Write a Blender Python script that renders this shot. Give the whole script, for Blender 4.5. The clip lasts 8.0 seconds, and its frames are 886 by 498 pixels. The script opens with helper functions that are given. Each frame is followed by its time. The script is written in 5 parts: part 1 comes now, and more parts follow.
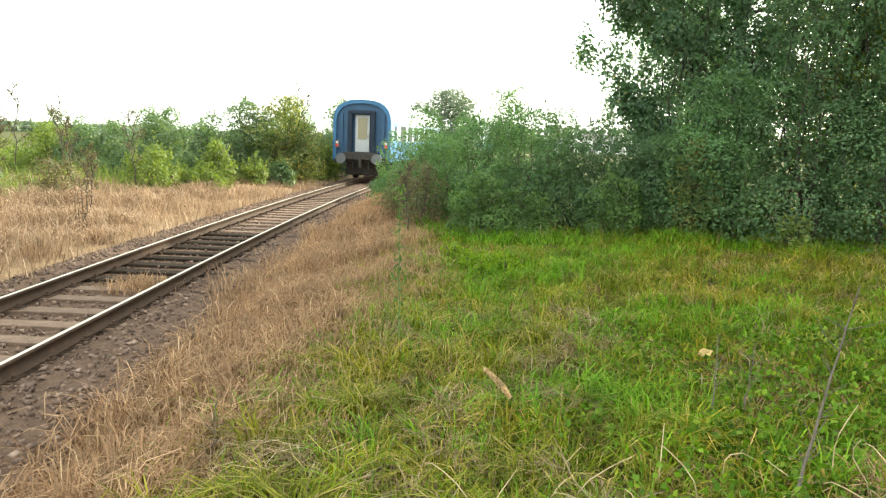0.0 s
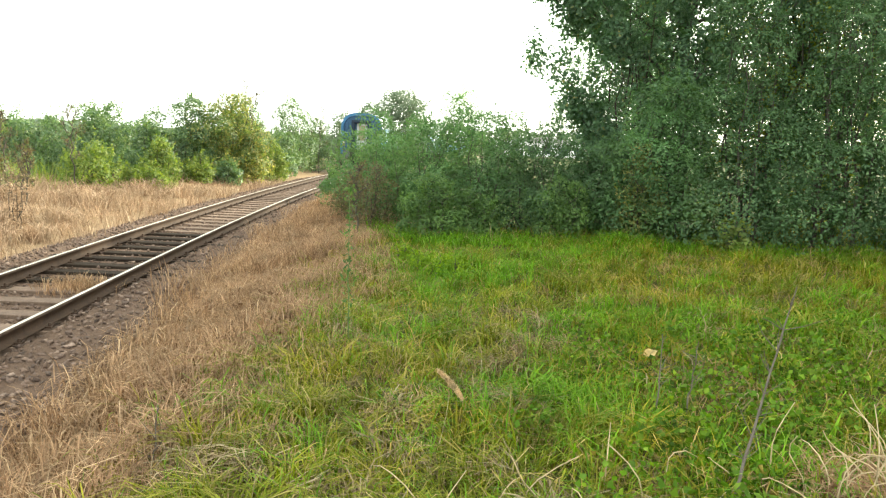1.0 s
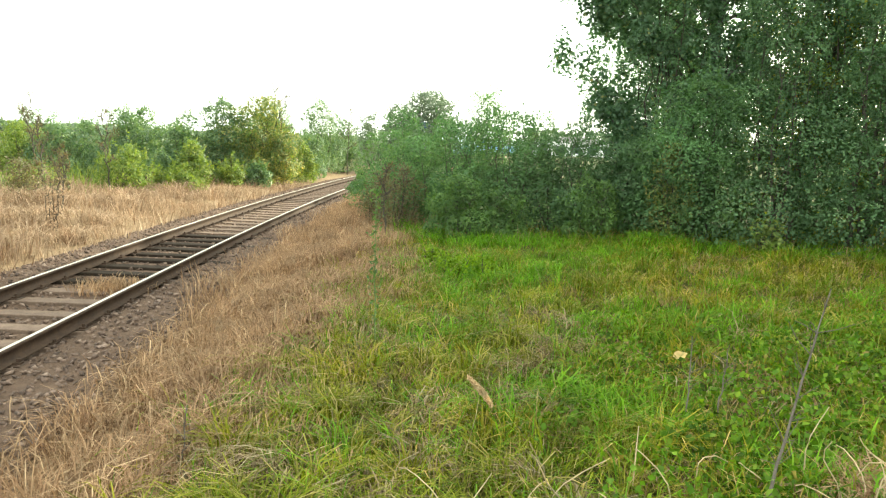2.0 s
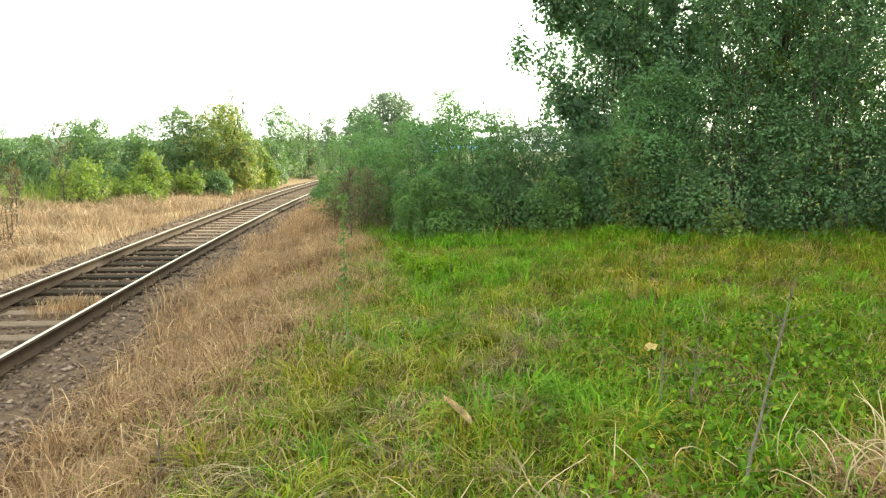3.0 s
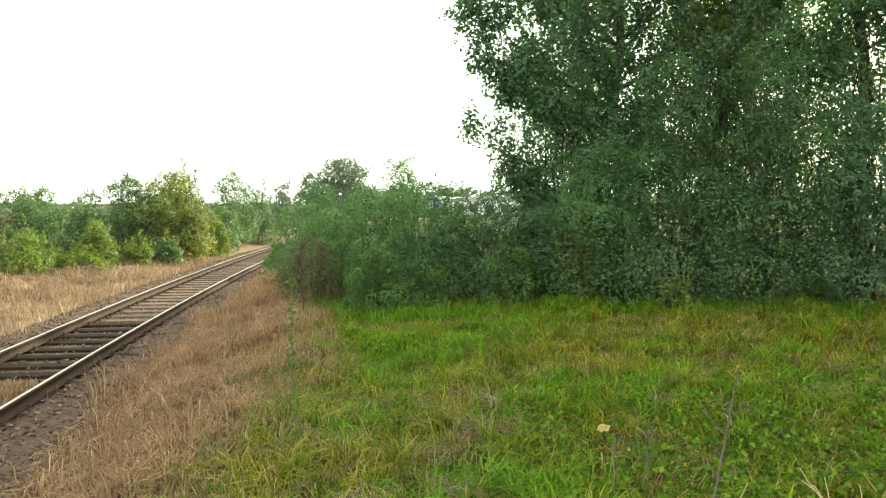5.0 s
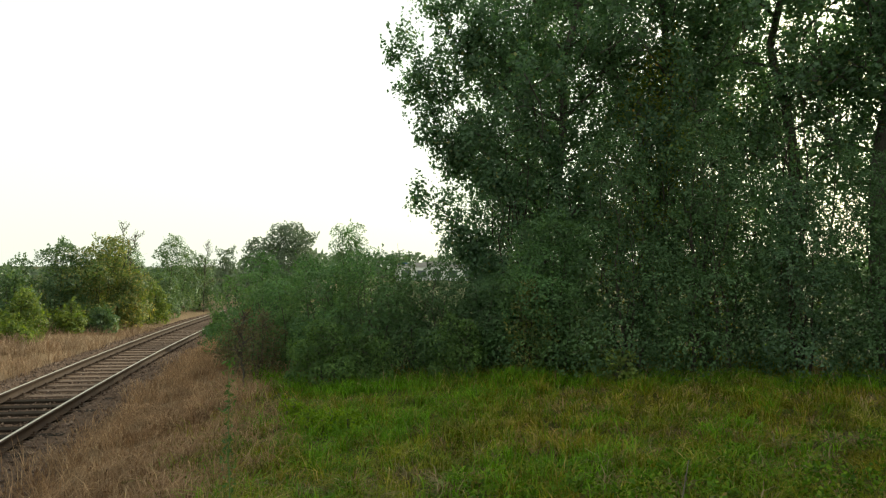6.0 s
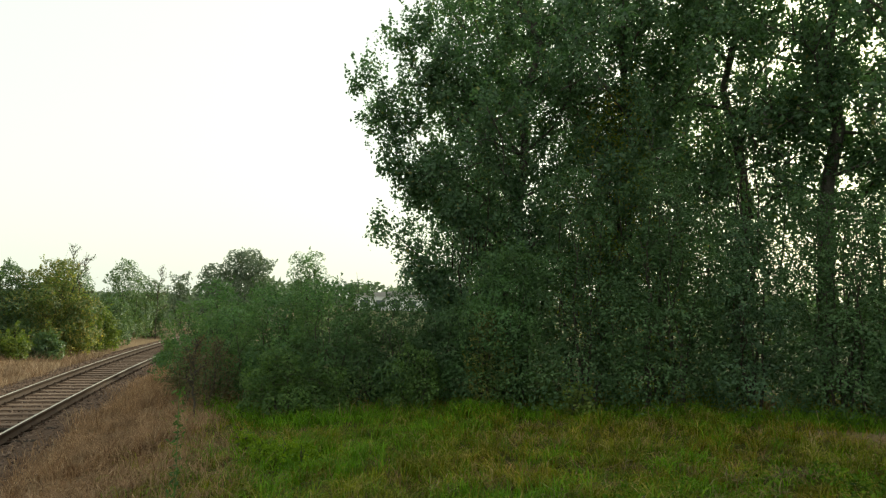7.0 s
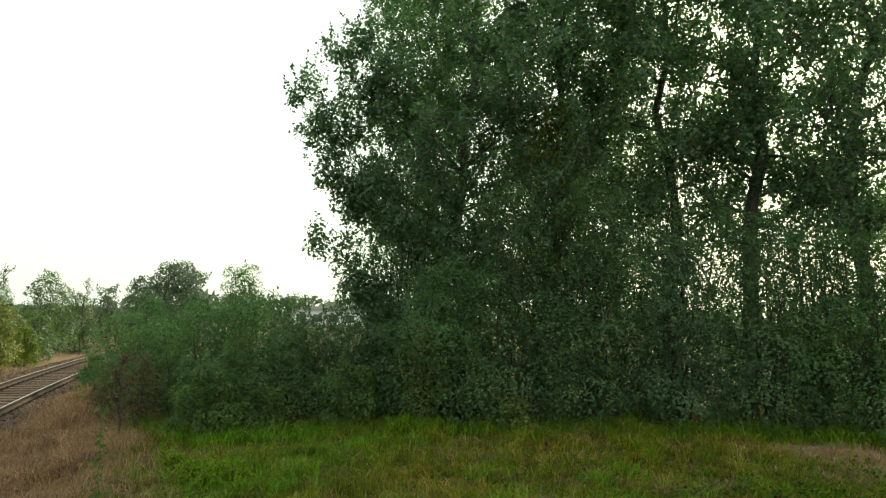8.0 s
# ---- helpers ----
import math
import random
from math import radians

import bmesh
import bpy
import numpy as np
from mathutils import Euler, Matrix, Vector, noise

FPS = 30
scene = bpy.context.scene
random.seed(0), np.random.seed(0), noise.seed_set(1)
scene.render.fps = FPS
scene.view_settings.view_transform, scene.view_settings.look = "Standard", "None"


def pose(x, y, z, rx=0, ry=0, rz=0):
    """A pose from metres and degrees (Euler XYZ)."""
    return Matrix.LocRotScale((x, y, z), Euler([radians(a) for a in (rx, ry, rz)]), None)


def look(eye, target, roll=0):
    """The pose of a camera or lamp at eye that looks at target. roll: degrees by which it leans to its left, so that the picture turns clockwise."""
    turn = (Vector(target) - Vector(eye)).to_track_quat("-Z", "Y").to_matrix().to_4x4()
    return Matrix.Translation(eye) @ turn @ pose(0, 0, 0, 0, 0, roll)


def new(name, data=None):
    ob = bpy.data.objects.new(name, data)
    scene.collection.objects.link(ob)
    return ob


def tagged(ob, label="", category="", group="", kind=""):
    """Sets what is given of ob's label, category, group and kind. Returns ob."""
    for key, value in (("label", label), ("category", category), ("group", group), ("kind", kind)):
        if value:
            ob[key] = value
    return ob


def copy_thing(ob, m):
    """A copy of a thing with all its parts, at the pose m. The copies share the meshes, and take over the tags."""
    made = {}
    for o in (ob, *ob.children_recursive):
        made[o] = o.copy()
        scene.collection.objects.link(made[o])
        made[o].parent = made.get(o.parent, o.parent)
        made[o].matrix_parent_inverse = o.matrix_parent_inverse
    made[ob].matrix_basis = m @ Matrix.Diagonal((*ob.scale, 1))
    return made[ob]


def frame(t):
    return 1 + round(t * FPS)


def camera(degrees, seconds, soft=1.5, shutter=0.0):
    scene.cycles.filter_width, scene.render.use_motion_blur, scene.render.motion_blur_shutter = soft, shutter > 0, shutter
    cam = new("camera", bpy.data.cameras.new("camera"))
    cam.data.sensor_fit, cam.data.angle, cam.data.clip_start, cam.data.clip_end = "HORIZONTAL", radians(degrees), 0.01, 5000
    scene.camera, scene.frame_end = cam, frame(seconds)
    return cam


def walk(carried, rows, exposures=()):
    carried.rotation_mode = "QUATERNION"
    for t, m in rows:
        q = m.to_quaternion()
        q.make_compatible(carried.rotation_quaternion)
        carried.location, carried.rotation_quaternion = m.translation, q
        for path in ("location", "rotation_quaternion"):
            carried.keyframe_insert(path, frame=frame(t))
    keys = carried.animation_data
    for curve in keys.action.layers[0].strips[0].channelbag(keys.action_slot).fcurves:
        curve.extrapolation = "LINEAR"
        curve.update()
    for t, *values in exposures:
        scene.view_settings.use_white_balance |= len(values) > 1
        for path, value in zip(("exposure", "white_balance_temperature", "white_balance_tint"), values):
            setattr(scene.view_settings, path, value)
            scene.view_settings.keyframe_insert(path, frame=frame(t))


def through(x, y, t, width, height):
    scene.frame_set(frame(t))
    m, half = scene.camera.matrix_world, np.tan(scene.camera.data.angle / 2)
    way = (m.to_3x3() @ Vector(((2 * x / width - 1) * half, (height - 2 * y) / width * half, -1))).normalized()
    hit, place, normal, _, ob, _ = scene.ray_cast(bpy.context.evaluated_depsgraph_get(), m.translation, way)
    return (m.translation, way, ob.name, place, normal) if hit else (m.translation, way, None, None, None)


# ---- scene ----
# Rail tops lie at z = 0; +y runs along the track, +x away from it over the meadow.

PATH = [
    (0.0, -0.000, -8.875, 2.269, 0.000, -0.000, 2.153),
    (0.5, -2.523, -8.627, 2.673, 0.005, 0.014, 2.158),
    (1.0, -4.088, -8.566, 3.179, 0.000, 0.016, 2.148),
    (1.5, -3.236, -8.886, 3.145, -0.020, -0.002, 2.148),
    (1.7, -1.517, -8.782, 2.765, -0.006, 0.004, 2.151),
    (2.8, -3.905, -8.567, 1.160, 0.066, 0.112, 2.174),
    (3.0, -4.565, -8.634, 0.437, -0.012, 0.048, 2.194),
    (3.5, -6.090, -8.422, -0.405, -0.002, 0.054, 2.217),
    (4.0, -7.495, -8.189, -0.707, 0.004, 0.056, 2.215),
    (4.2, -7.929, -7.990, -0.794, 0.012, 0.053, 2.209),
    (5.3, -8.168, -1.451, 0.346, 0.070, 0.130, 2.480),
    (5.5, -8.349, -0.203, 0.421, 0.085, 0.164, 2.509),
    (6.0, -12.345, 1.695, 0.586, 0.075, 0.192, 2.524),
    (6.5, -13.862, 3.072, 1.333, 0.065, 0.220, 2.517),
    (7.0, -15.563, 4.237, 1.624, 0.077, 0.210, 2.526),
    (7.5, -17.773, 5.176, 1.721, 0.067, 0.179, 2.534),
    (8.0, -20.487, 5.552, 1.790, 0.093, 0.231, 2.531),
]


def path_rows():
    rows = []
    for t, yaw, pitch, roll, x, y, z in PATH:
        a, b = radians(yaw), radians(pitch)
        ahead = Vector((-math.sin(a) * math.cos(b), math.cos(a) * math.cos(b), math.sin(b)))
        rows.append((t, look(Vector((x, y, z)), Vector((x, y, z)) + ahead, roll)))
    return rows


cam = camera(64.3, 8.0, soft=1.25)
EXPOSURES = [(0.0, 1.6, 6600, -4), (1.7, 1.65, 6600, -8), (2.8, 1.65, 6700, -13), (4.2, 1.65, 6700, -15), (5.3, 0.9, 6750, -8), (5.7, 0.33, 6750, -8), (6.5, -0.12, 6750, -8), (8.0, 0.12, 6700, -12)]
walk(cam, path_rows(), EXPOSURES)

# ---- light: hazy sky and a low sun behind the trees ----
SUN_AZ, SUN_EL = radians(50.0), radians(26.0)
world = bpy.data.worlds.new("world")
scene.world = world
world.use_nodes = True
wn = world.node_tree.nodes
wl = world.node_tree.links
sky = wn.new("ShaderNodeTexSky")
sky.sky_type = "NISHITA"
sky.sun_disc = False
sky.sun_elevation = SUN_EL
sky.sun_rotation = SUN_AZ
sky.dust_density = 4.0
sky.air_density = 1.0
sky.ozone_density = 1.0
haze = wn.new("ShaderNodeMix")
haze.data_type = "RGBA"
haze.inputs[0].default_value = 0.62
haze.inputs[7].default_value = (13.2, 12.9, 12.3, 1)
wl.new(sky.outputs[0], haze.inputs[6])
wl.new(haze.outputs[2], wn["Background"].inputs[0])
wn["Background"].inputs[1].default_value = 0.12

sun_data = bpy.data.lights.new("sun", "SUN")
sun_data.energy = 4.0
sun_data.angle = radians(1.5)
sun_data.color = (1.0, 0.9, 0.75)
sun = new("sun", sun_data)
sun_way = Vector((math.sin(SUN_AZ) * math.cos(SUN_EL), math.cos(SUN_AZ) * math.cos(SUN_EL), math.sin(SUN_EL)))
sun.matrix_world = look(sun_way * 300, (0, 0, 0))


# ---- materials ----
def node_mat(name):
    m = bpy.data.materials.new(name)
    m.use_nodes = True
    nt = m.node_tree
    return m, nt.nodes, nt.links, nt.nodes["Principled BSDF"]


def ramp(nodes, stops):
    r = nodes.new("ShaderNodeValToRGB")
    els = r.color_ramp.elements
    while len(els) < len(stops):
        els.new(0.5)
    for e, (p, c) in zip(els, stops):
        e.position, e.color = p, (*c, 1)
    return r


def noise_tex(nodes, links, scale, detail=4.0, rough=0.6, coords="Object"):
    tc = nodes.new("ShaderNodeTexCoord")
    n = nodes.new("ShaderNodeTexNoise")
    n.inputs["Scale"].default_value = scale
    n.inputs["Detail"].default_value = detail
    n.inputs["Roughness"].default_value = rough
    links.new(tc.outputs[coords], n.inputs["Vector"])
    return n


def mixed(nodes, links, fac, a, b, mode="MIX"):
    mx = nodes.new("ShaderNodeMix")
    mx.data_type = "RGBA"
    mx.blend_type = mode
    for sock, v in ((mx.inputs[0], fac), (mx.inputs[6], a), (mx.inputs[7], b)):
        if isinstance(v, (int, float)):
            sock.default_value = v
        elif isinstance(v, tuple):
            sock.default_value = (*v, 1)
        else:
            links.new(v, sock)
    return mx.outputs[2]


def bumped(nodes, links, bsdf, height, strength, distance):
    b = nodes.new("ShaderNodeBump")
    b.inputs["Strength"].default_value = strength
    b.inputs["Distance"].default_value = distance
    links.new(height, b.inputs["Height"])
    links.new(b.outputs[0], bsdf.inputs["Normal"])


def leaf_mat(name, stops, through_col, through=0.35, rough=0.45, patch=0.6, coat=0.35, lo=0.64, hi=1.2, alt=None):
    """Leaves: every blade its own tint, larger patches over that, light passing through."""
    m, n, l, bsdf = node_mat(name)
    geo = n.new("ShaderNodeNewGeometry")
    r = ramp(n, stops)
    l.new(geo.outputs["Random Per Island"], r.inputs[0])
    nz = noise_tex(n, l, patch, 3)
    dark = ramp(n, [(0.3, (lo, lo * 1.03, lo)), (0.7, (hi, hi * 0.97, hi * 0.9))])
    l.new(nz.outputs["Fac"], dark.inputs[0])
    col = mixed(n, l, 1.0, r.outputs[0], dark.outputs[0], "MULTIPLY")
    if alt:
        wide = noise_tex(n, l, 0.55, 4, 0.65)
        sel = ramp(n, [(0.42, (0, 0, 0)), (0.62, (1, 1, 1))])
        l.new(wide.outputs["Fac"], sel.inputs[0])
        tinted = mixed(n, l, 1.0, col, alt, "MULTIPLY")
        col = mixed(n, l, sel.outputs[0], col, tinted)
    l.new(col, bsdf.inputs["Base Color"])
    bsdf.inputs["Roughness"].default_value = rough
    bsdf.inputs["Specular IOR Level"].default_value = coat
    tr = n.new("ShaderNodeBsdfTranslucent")
    tcol = mixed(n, l, 1.0, col, through_col, "MULTIPLY")
    l.new(tcol, tr.inputs["Color"])
    mx = n.new("ShaderNodeMixShader")
    mx.inputs[0].default_value = through
    l.new(bsdf.outputs[0], mx.inputs[1])
    l.new(tr.outputs[0], mx.inputs[2])
    l.new(mx.outputs[0], n["Material Output"].inputs["Surface"])
    return m


def rough_mat(name, stops, scale, rough=0.85, bump=0.4, dist=0.01, fine=8.0, metal=0.0, per_object=0.0):
    m, n, l, bsdf = node_mat(name)
    big = noise_tex(n, l, scale, 5)
    small = noise_tex(n, l, scale * fine, 4)
    r = ramp(n, stops)
    f = mixed(n, l, 0.45, big.outputs["Fac"], small.outputs["Fac"])
    l.new(f, r.inputs[0])
    col = r.outputs[0]
    if per_object:
        oi = n.new("ShaderNodeObjectInfo")
        k = ramp(n, [(0, (1 - per_object,) * 3), (1, (1 + per_object,) * 3)])
        l.new(oi.outputs["Random"], k.inputs[0])
        col = mixed(n, l, 1.0, col, k.outputs[0], "MULTIPLY")
    l.new(col, bsdf.inputs["Base Color"])
    bsdf.inputs["Roughness"].default_value = rough
    bsdf.inputs["Metallic"].default_value = metal
    if not metal and rough > 0.7:
        bsdf.inputs["Specular IOR Level"].default_value = 0.18
    bumped(n, l, bsdf, small.outputs["Fac"], bump, dist)
    return m


def island_mat(name, stops, rough=0.9, spec=0.3):
    m, n, l, bsdf = node_mat(name)
    geo = n.new("ShaderNodeNewGeometry")
    r = ramp(n, stops)
    l.new(geo.outputs["Random Per Island"], r.inputs[0])
    nz = noise_tex(n, l, 40, 4)
    k = ramp(n, [(0.3, (0.7, 0.7, 0.7)), (0.7, (1.2, 1.2, 1.2))])
    l.new(nz.outputs["Fac"], k.inputs[0])
    l.new(mixed(n, l, 1.0, r.outputs[0], k.outputs[0], "MULTIPLY"), bsdf.inputs["Base Color"])
    bsdf.inputs["Roughness"].default_value = rough
    bsdf.inputs["Specular IOR Level"].default_value = spec
    bumped(n, l, bsdf, nz.outputs["Fac"], 0.4, 0.004)
    return m


def ground_mat():
    m, n, l, bsdf = node_mat("ground_soil")
    big = noise_tex(n, l, 0.5, 6)
    small = noise_tex(n, l, 14, 6)
    dry = ramp(n, [(0.3, (0.10, 0.065, 0.04)), (0.6, (0.26, 0.18, 0.11)), (0.8, (0.34, 0.25, 0.16))])
    green = ramp(n, [(0.3, (0.022, 0.024, 0.006)), (0.55, (0.055, 0.058, 0.012)), (0.8, (0.11, 0.10, 0.034))])
    l.new(small.outputs["Fac"], dry.inputs[0])
    l.new(small.outputs["Fac"], green.inputs[0])
    at = n.new("ShaderNodeAttribute")
    at.attribute_name = "dryness"
    ad = n.new("ShaderNodeMath")
    ad.operation = "MULTIPLY_ADD"
    l.new(big.outputs["Fac"], ad.inputs[0])
    ad.inputs[1].default_value = 0.6
    l.new(at.outputs["Fac"], ad.inputs[2])
    sh = ramp(n, [(0.55, (0, 0, 0)), (0.95, (1, 1, 1))])
    l.new(ad.outputs[0], sh.inputs[0])
    l.new(mixed(n, l, sh.outputs[0], green.outputs[0], dry.outputs[0]), bsdf.inputs["Base Color"])
    bsdf.inputs["Roughness"].default_value = 0.95
    bsdf.inputs["Specular IOR Level"].default_value = 0.15
    bumped(n, l, bsdf, small.outputs["Fac"], 0.7, 0.03)
    return m


def plain_mat(name, col, rough=0.5, metal=0.0, vary=0.12, scale=6.0):
    lo, hi = tuple(c * (1 - vary) for c in col), tuple(min(1, c * (1 + vary)) for c in col)
    return rough_mat(name, [(0.35, lo), (0.65, hi)], scale, rough, 0.08, 0.002, 6.0, metal)


M_GROUND = ground_mat()
# blue lifted for glare; the few yellow leaves stand for sun shining through
M_TREE_LEAF = leaf_mat("poplar_leaf", [(0, (0.058, 0.108, 0.066)), (0.5, (0.094, 0.162, 0.096)), (0.95, (0.125, 0.198, 0.115)), (1, (0.22, 0.21, 0.08))], (1.5, 1.8, 0.9), 0.44, 0.5, 0.8, 0.4)
M_WILLOW_LEAF = leaf_mat("grey_shrub_leaf", [(0, (0.056, 0.105, 0.052)), (0.6, (0.076, 0.134, 0.062)), (1, (0.105, 0.165, 0.08))], (1.4, 1.7, 0.8), 0.3, 0.6, 1.0, 0.22, 0.6, 1.3)
M_HEDGE_LEAF = leaf_mat("hedge_leaf", [(0, (0.066, 0.132, 0.058)), (0.55, (0.09, 0.175, 0.072)), (1, (0.125, 0.215, 0.088))], (1.4, 1.6, 0.8), 0.36, 0.55, 0.9, 0.26, 0.5, 1.25, (1.15, 0.98, 0.8))
M_RUST_LEAF = leaf_mat("russet_leaf", [(0, (0.09, 0.075, 0.045)), (0.6, (0.16, 0.13, 0.075)), (1, (0.11, 0.15, 0.06))], (1.5, 1.3, 0.7), 0.35, 0.6)
# yellowing leaves, brightened and tinted by alt to paint warm sun on them
M_YELLOW_SUN_LEAF = leaf_mat("yellowing_sunlit_leaf", [(0, (0.085, 0.145, 0.06)), (0.55, (0.14, 0.20, 0.075)), (0.85, (0.23, 0.24, 0.09)), (1, (0.36, 0.32, 0.16))], (1.5, 1.5, 0.6), 0.45, 0.5, 0.8, 0.35, 0.55, 1.25, (1.45, 1.18, 0.9))
M_LEFT_LEAF = leaf_mat("roadside_leaf", [(0, (0.055, 0.105, 0.060)), (0.6, (0.105, 0.17, 0.085)), (1, (0.17, 0.225, 0.10))], (1.6, 1.7, 0.6), 0.36, 0.45, 0.8, 0.45)
M_LIME_LEAF = leaf_mat("lime_leaf", [(0, (0.095, 0.145, 0.04)), (0.6, (0.155, 0.205, 0.052)), (1, (0.235, 0.26, 0.075))], (1.5, 1.6, 0.5), 0.42, 0.5, 1.2, 0.3, 0.6, 1.25)
M_FRESH_LEAF = leaf_mat("fresh_leaf", [(0, (0.06, 0.115, 0.04)), (0.6, (0.098, 0.17, 0.052)), (1, (0.14, 0.21, 0.065))], (1.5, 1.7, 0.6), 0.36, 0.55, 1.5, 0.25, 0.55, 1.2)
M_LIME_WEED = leaf_mat("lime_weed_leaf", [(0, (0.10, 0.17, 0.012)), (0.6, (0.17, 0.26, 0.018)), (1, (0.25, 0.33, 0.03))], (1.4, 1.6, 0.4), 0.35, 0.6, 3.0, 0.14)
# yellow-green that paints sun shining through the shrub leaves
M_SUN_TINTED_LEAF = leaf_mat("sun_tinted_shrub_leaf", [(0, (0.10, 0.145, 0.03)), (0.6, (0.17, 0.20, 0.04)), (0.95, (0.26, 0.25, 0.06)), (1, (0.38, 0.20, 0.05))], (1.5, 1.6, 0.5), 0.58, 0.5, 1.0, 0.3, 0.6, 1.3)
# distance haze is mixed into this pale, bluish leaf colour
M_FAR_HAZE_LEAF = leaf_mat("far_haze_leaf", [(0, (0.10, 0.14, 0.10)), (1, (0.17, 0.21, 0.145))], (1.3, 1.4, 0.9), 0.3, 0.6, 0.3, 0.4)
M_DRY_GRASS = leaf_mat("dry_grass", [(0, (0.18, 0.108, 0.068)), (0.5, (0.32, 0.202, 0.128)), (0.9, (0.43, 0.295, 0.195)), (1, (0.58, 0.43, 0.29))], (1.1, 1.0, 0.85), 0.3, 0.8, 3.0, 0.12, 0.6, 1.25)
M_DRY_PALE = leaf_mat("pale_dry_grass", [(0, (0.17, 0.112, 0.078)), (0.5, (0.30, 0.21, 0.15)), (0.9, (0.42, 0.315, 0.235)), (1, (0.56, 0.44, 0.34))], (1.1, 1.0, 0.9), 0.3, 0.8, 1.2, 0.12, 0.65, 1.25)
# low lo values paint the shaded gaps between grass tufts as dark patches
M_GREEN_GRASS = leaf_mat("green_grass", [(0, (0.09, 0.115, 0.012)), (0.5, (0.165, 0.20, 0.018)), (0.82, (0.25, 0.265, 0.035)), (0.9, (0.30, 0.25, 0.08)), (1, (0.42, 0.32, 0.17))], (1.3, 1.5, 0.4), 0.3, 0.65, 3.0, 0.12, 0.34, 1.5, (1.18, 0.94, 0.8))
M_LUSH_GRASS = leaf_mat("lush_grass", [(0, (0.07, 0.15, 0.01)), (0.6, (0.12, 0.24, 0.014)), (1, (0.19, 0.31, 0.025))], (1.3, 1.6, 0.35), 0.3, 0.6, 3.5, 0.14, 0.4, 1.45)
# dark patches again take the place of shade, between bramble leaves
M_COVER = leaf_mat("bramble_leaf", [(0, (0.052, 0.11, 0.010)), (0.6, (0.098, 0.18, 0.016)), (0.95, (0.17, 0.245, 0.026)), (1, (0.22, 0.16, 0.06))], (1.4, 1.6, 0.4), 0.3, 0.6, 4.0, 0.14, 0.28, 1.45)
M_THATCH = leaf_mat("dead_thatch", [(0, (0.13, 0.095, 0.055)), (0.5, (0.22, 0.165, 0.10)), (0.85, (0.32, 0.25, 0.16)), (1, (0.42, 0.36, 0.25))], (1.1, 1.0, 0.8), 0.25, 0.75, 3.0, 0.15, 0.6, 1.2)
M_TUSSOCK = leaf_mat("tussock_grass", [(0, (0.085, 0.10, 0.010)), (0.45, (0.155, 0.18, 0.014)), (0.75, (0.23, 0.235, 0.03)), (0.88, (0.29, 0.25, 0.09)), (1, (0.40, 0.32, 0.18))], (1.3, 1.5, 0.4), 0.3, 0.65, 1.6, 0.1, 0.42, 1.35, (1.15, 0.95, 0.8))
M_STRAW = leaf_mat("straw", [(0, (0.34, 0.24, 0.14)), (1, (0.62, 0.50, 0.34))], (1.1, 1.0, 0.8), 0.25, 0.6, 4.0, 0.3)
M_BARK = rough_mat("bark", [(0.3, (0.05, 0.045, 0.038)), (0.6, (0.12, 0.11, 0.095)), (0.8, (0.22, 0.21, 0.19))], 5, 0.9, 0.8, 0.02)
M_TWIG = rough_mat("twig_bark", [(0.3, (0.04, 0.033, 0.026)), (0.7, (0.095, 0.08, 0.065))], 12, 0.9, 0.4, 0.004)
M_DEAD = rough_mat("dead_stalk", [(0.3, (0.075, 0.06, 0.05)), (0.7, (0.17, 0.145, 0.125))], 14, 0.9, 0.4, 0.003)
M_STEM_GREEN = plain_mat("green_stem", (0.10, 0.15, 0.04), 0.6)
M_BALLAST = rough_mat("ballast_bed", [(0.3, (0.065, 0.04, 0.029)), (0.55, (0.14, 0.088, 0.062)), (0.8, (0.21, 0.135, 0.095))], 9, 0.95, 1.0, 0.04)
M_STONE = island_mat("ballast_stone", [(0, (0.066, 0.044, 0.036)), (0.5, (0.13, 0.086, 0.068)), (0.85, (0.185, 0.124, 0.096)), (1, (0.26, 0.185, 0.15))])
M_RAIL_SIDE = rough_mat("rusty_rail", [(0.3, (0.028, 0.018, 0.014)), (0.6, (0.062, 0.037, 0.025)), (0.8, (0.105, 0.065, 0.043))], 8, 0.8, 0.4, 0.004, 6, 0.0)
M_RAIL_TOP = rough_mat("worn_rail_head", [(0.3, (0.38, 0.34, 0.29)), (0.7, (0.54, 0.50, 0.45))], 5, 0.42, 0.05, 0.001, 10, 1.0)
M_SLEEPER = rough_mat("weathered_sleeper", [(0.3, (0.075, 0.05, 0.038)), (0.55, (0.14, 0.095, 0.072)), (0.8, (0.22, 0.155, 0.12))], 6, 0.9, 0.6, 0.01, 7, 0.0, 0.15)
M_SLEEPER_DARK = rough_mat("tarred_sleeper", [(0.3, (0.014, 0.010, 0.008)), (0.6, (0.034, 0.025, 0.019)), (0.85, (0.075, 0.056, 0.044))], 6, 0.85, 0.7, 0.01, 7, 0.0, 0.2)
M_COACH_BLUE = plain_mat("coach_blue_paint", (0.03, 0.16, 0.36), 0.35, 0.0, 0.15, 1.5)
# coach blue darkened for the shade on the end wall and rim
M_COACH_END_SHADED = plain_mat("coach_end_shaded_blue", (0.018, 0.066, 0.15), 0.55, 0.0, 0.25, 2.0)
M_COACH_RIM_SHADED = plain_mat("coach_rim_shaded_blue", (0.03, 0.125, 0.275), 0.5, 0.0, 0.2, 2.0)
# pale tone that paints the glare on the coach side
M_COACH_GLARE = plain_mat("coach_glare_band", (0.50, 0.66, 0.74), 0.4, 0.0, 0.06, 2.0)
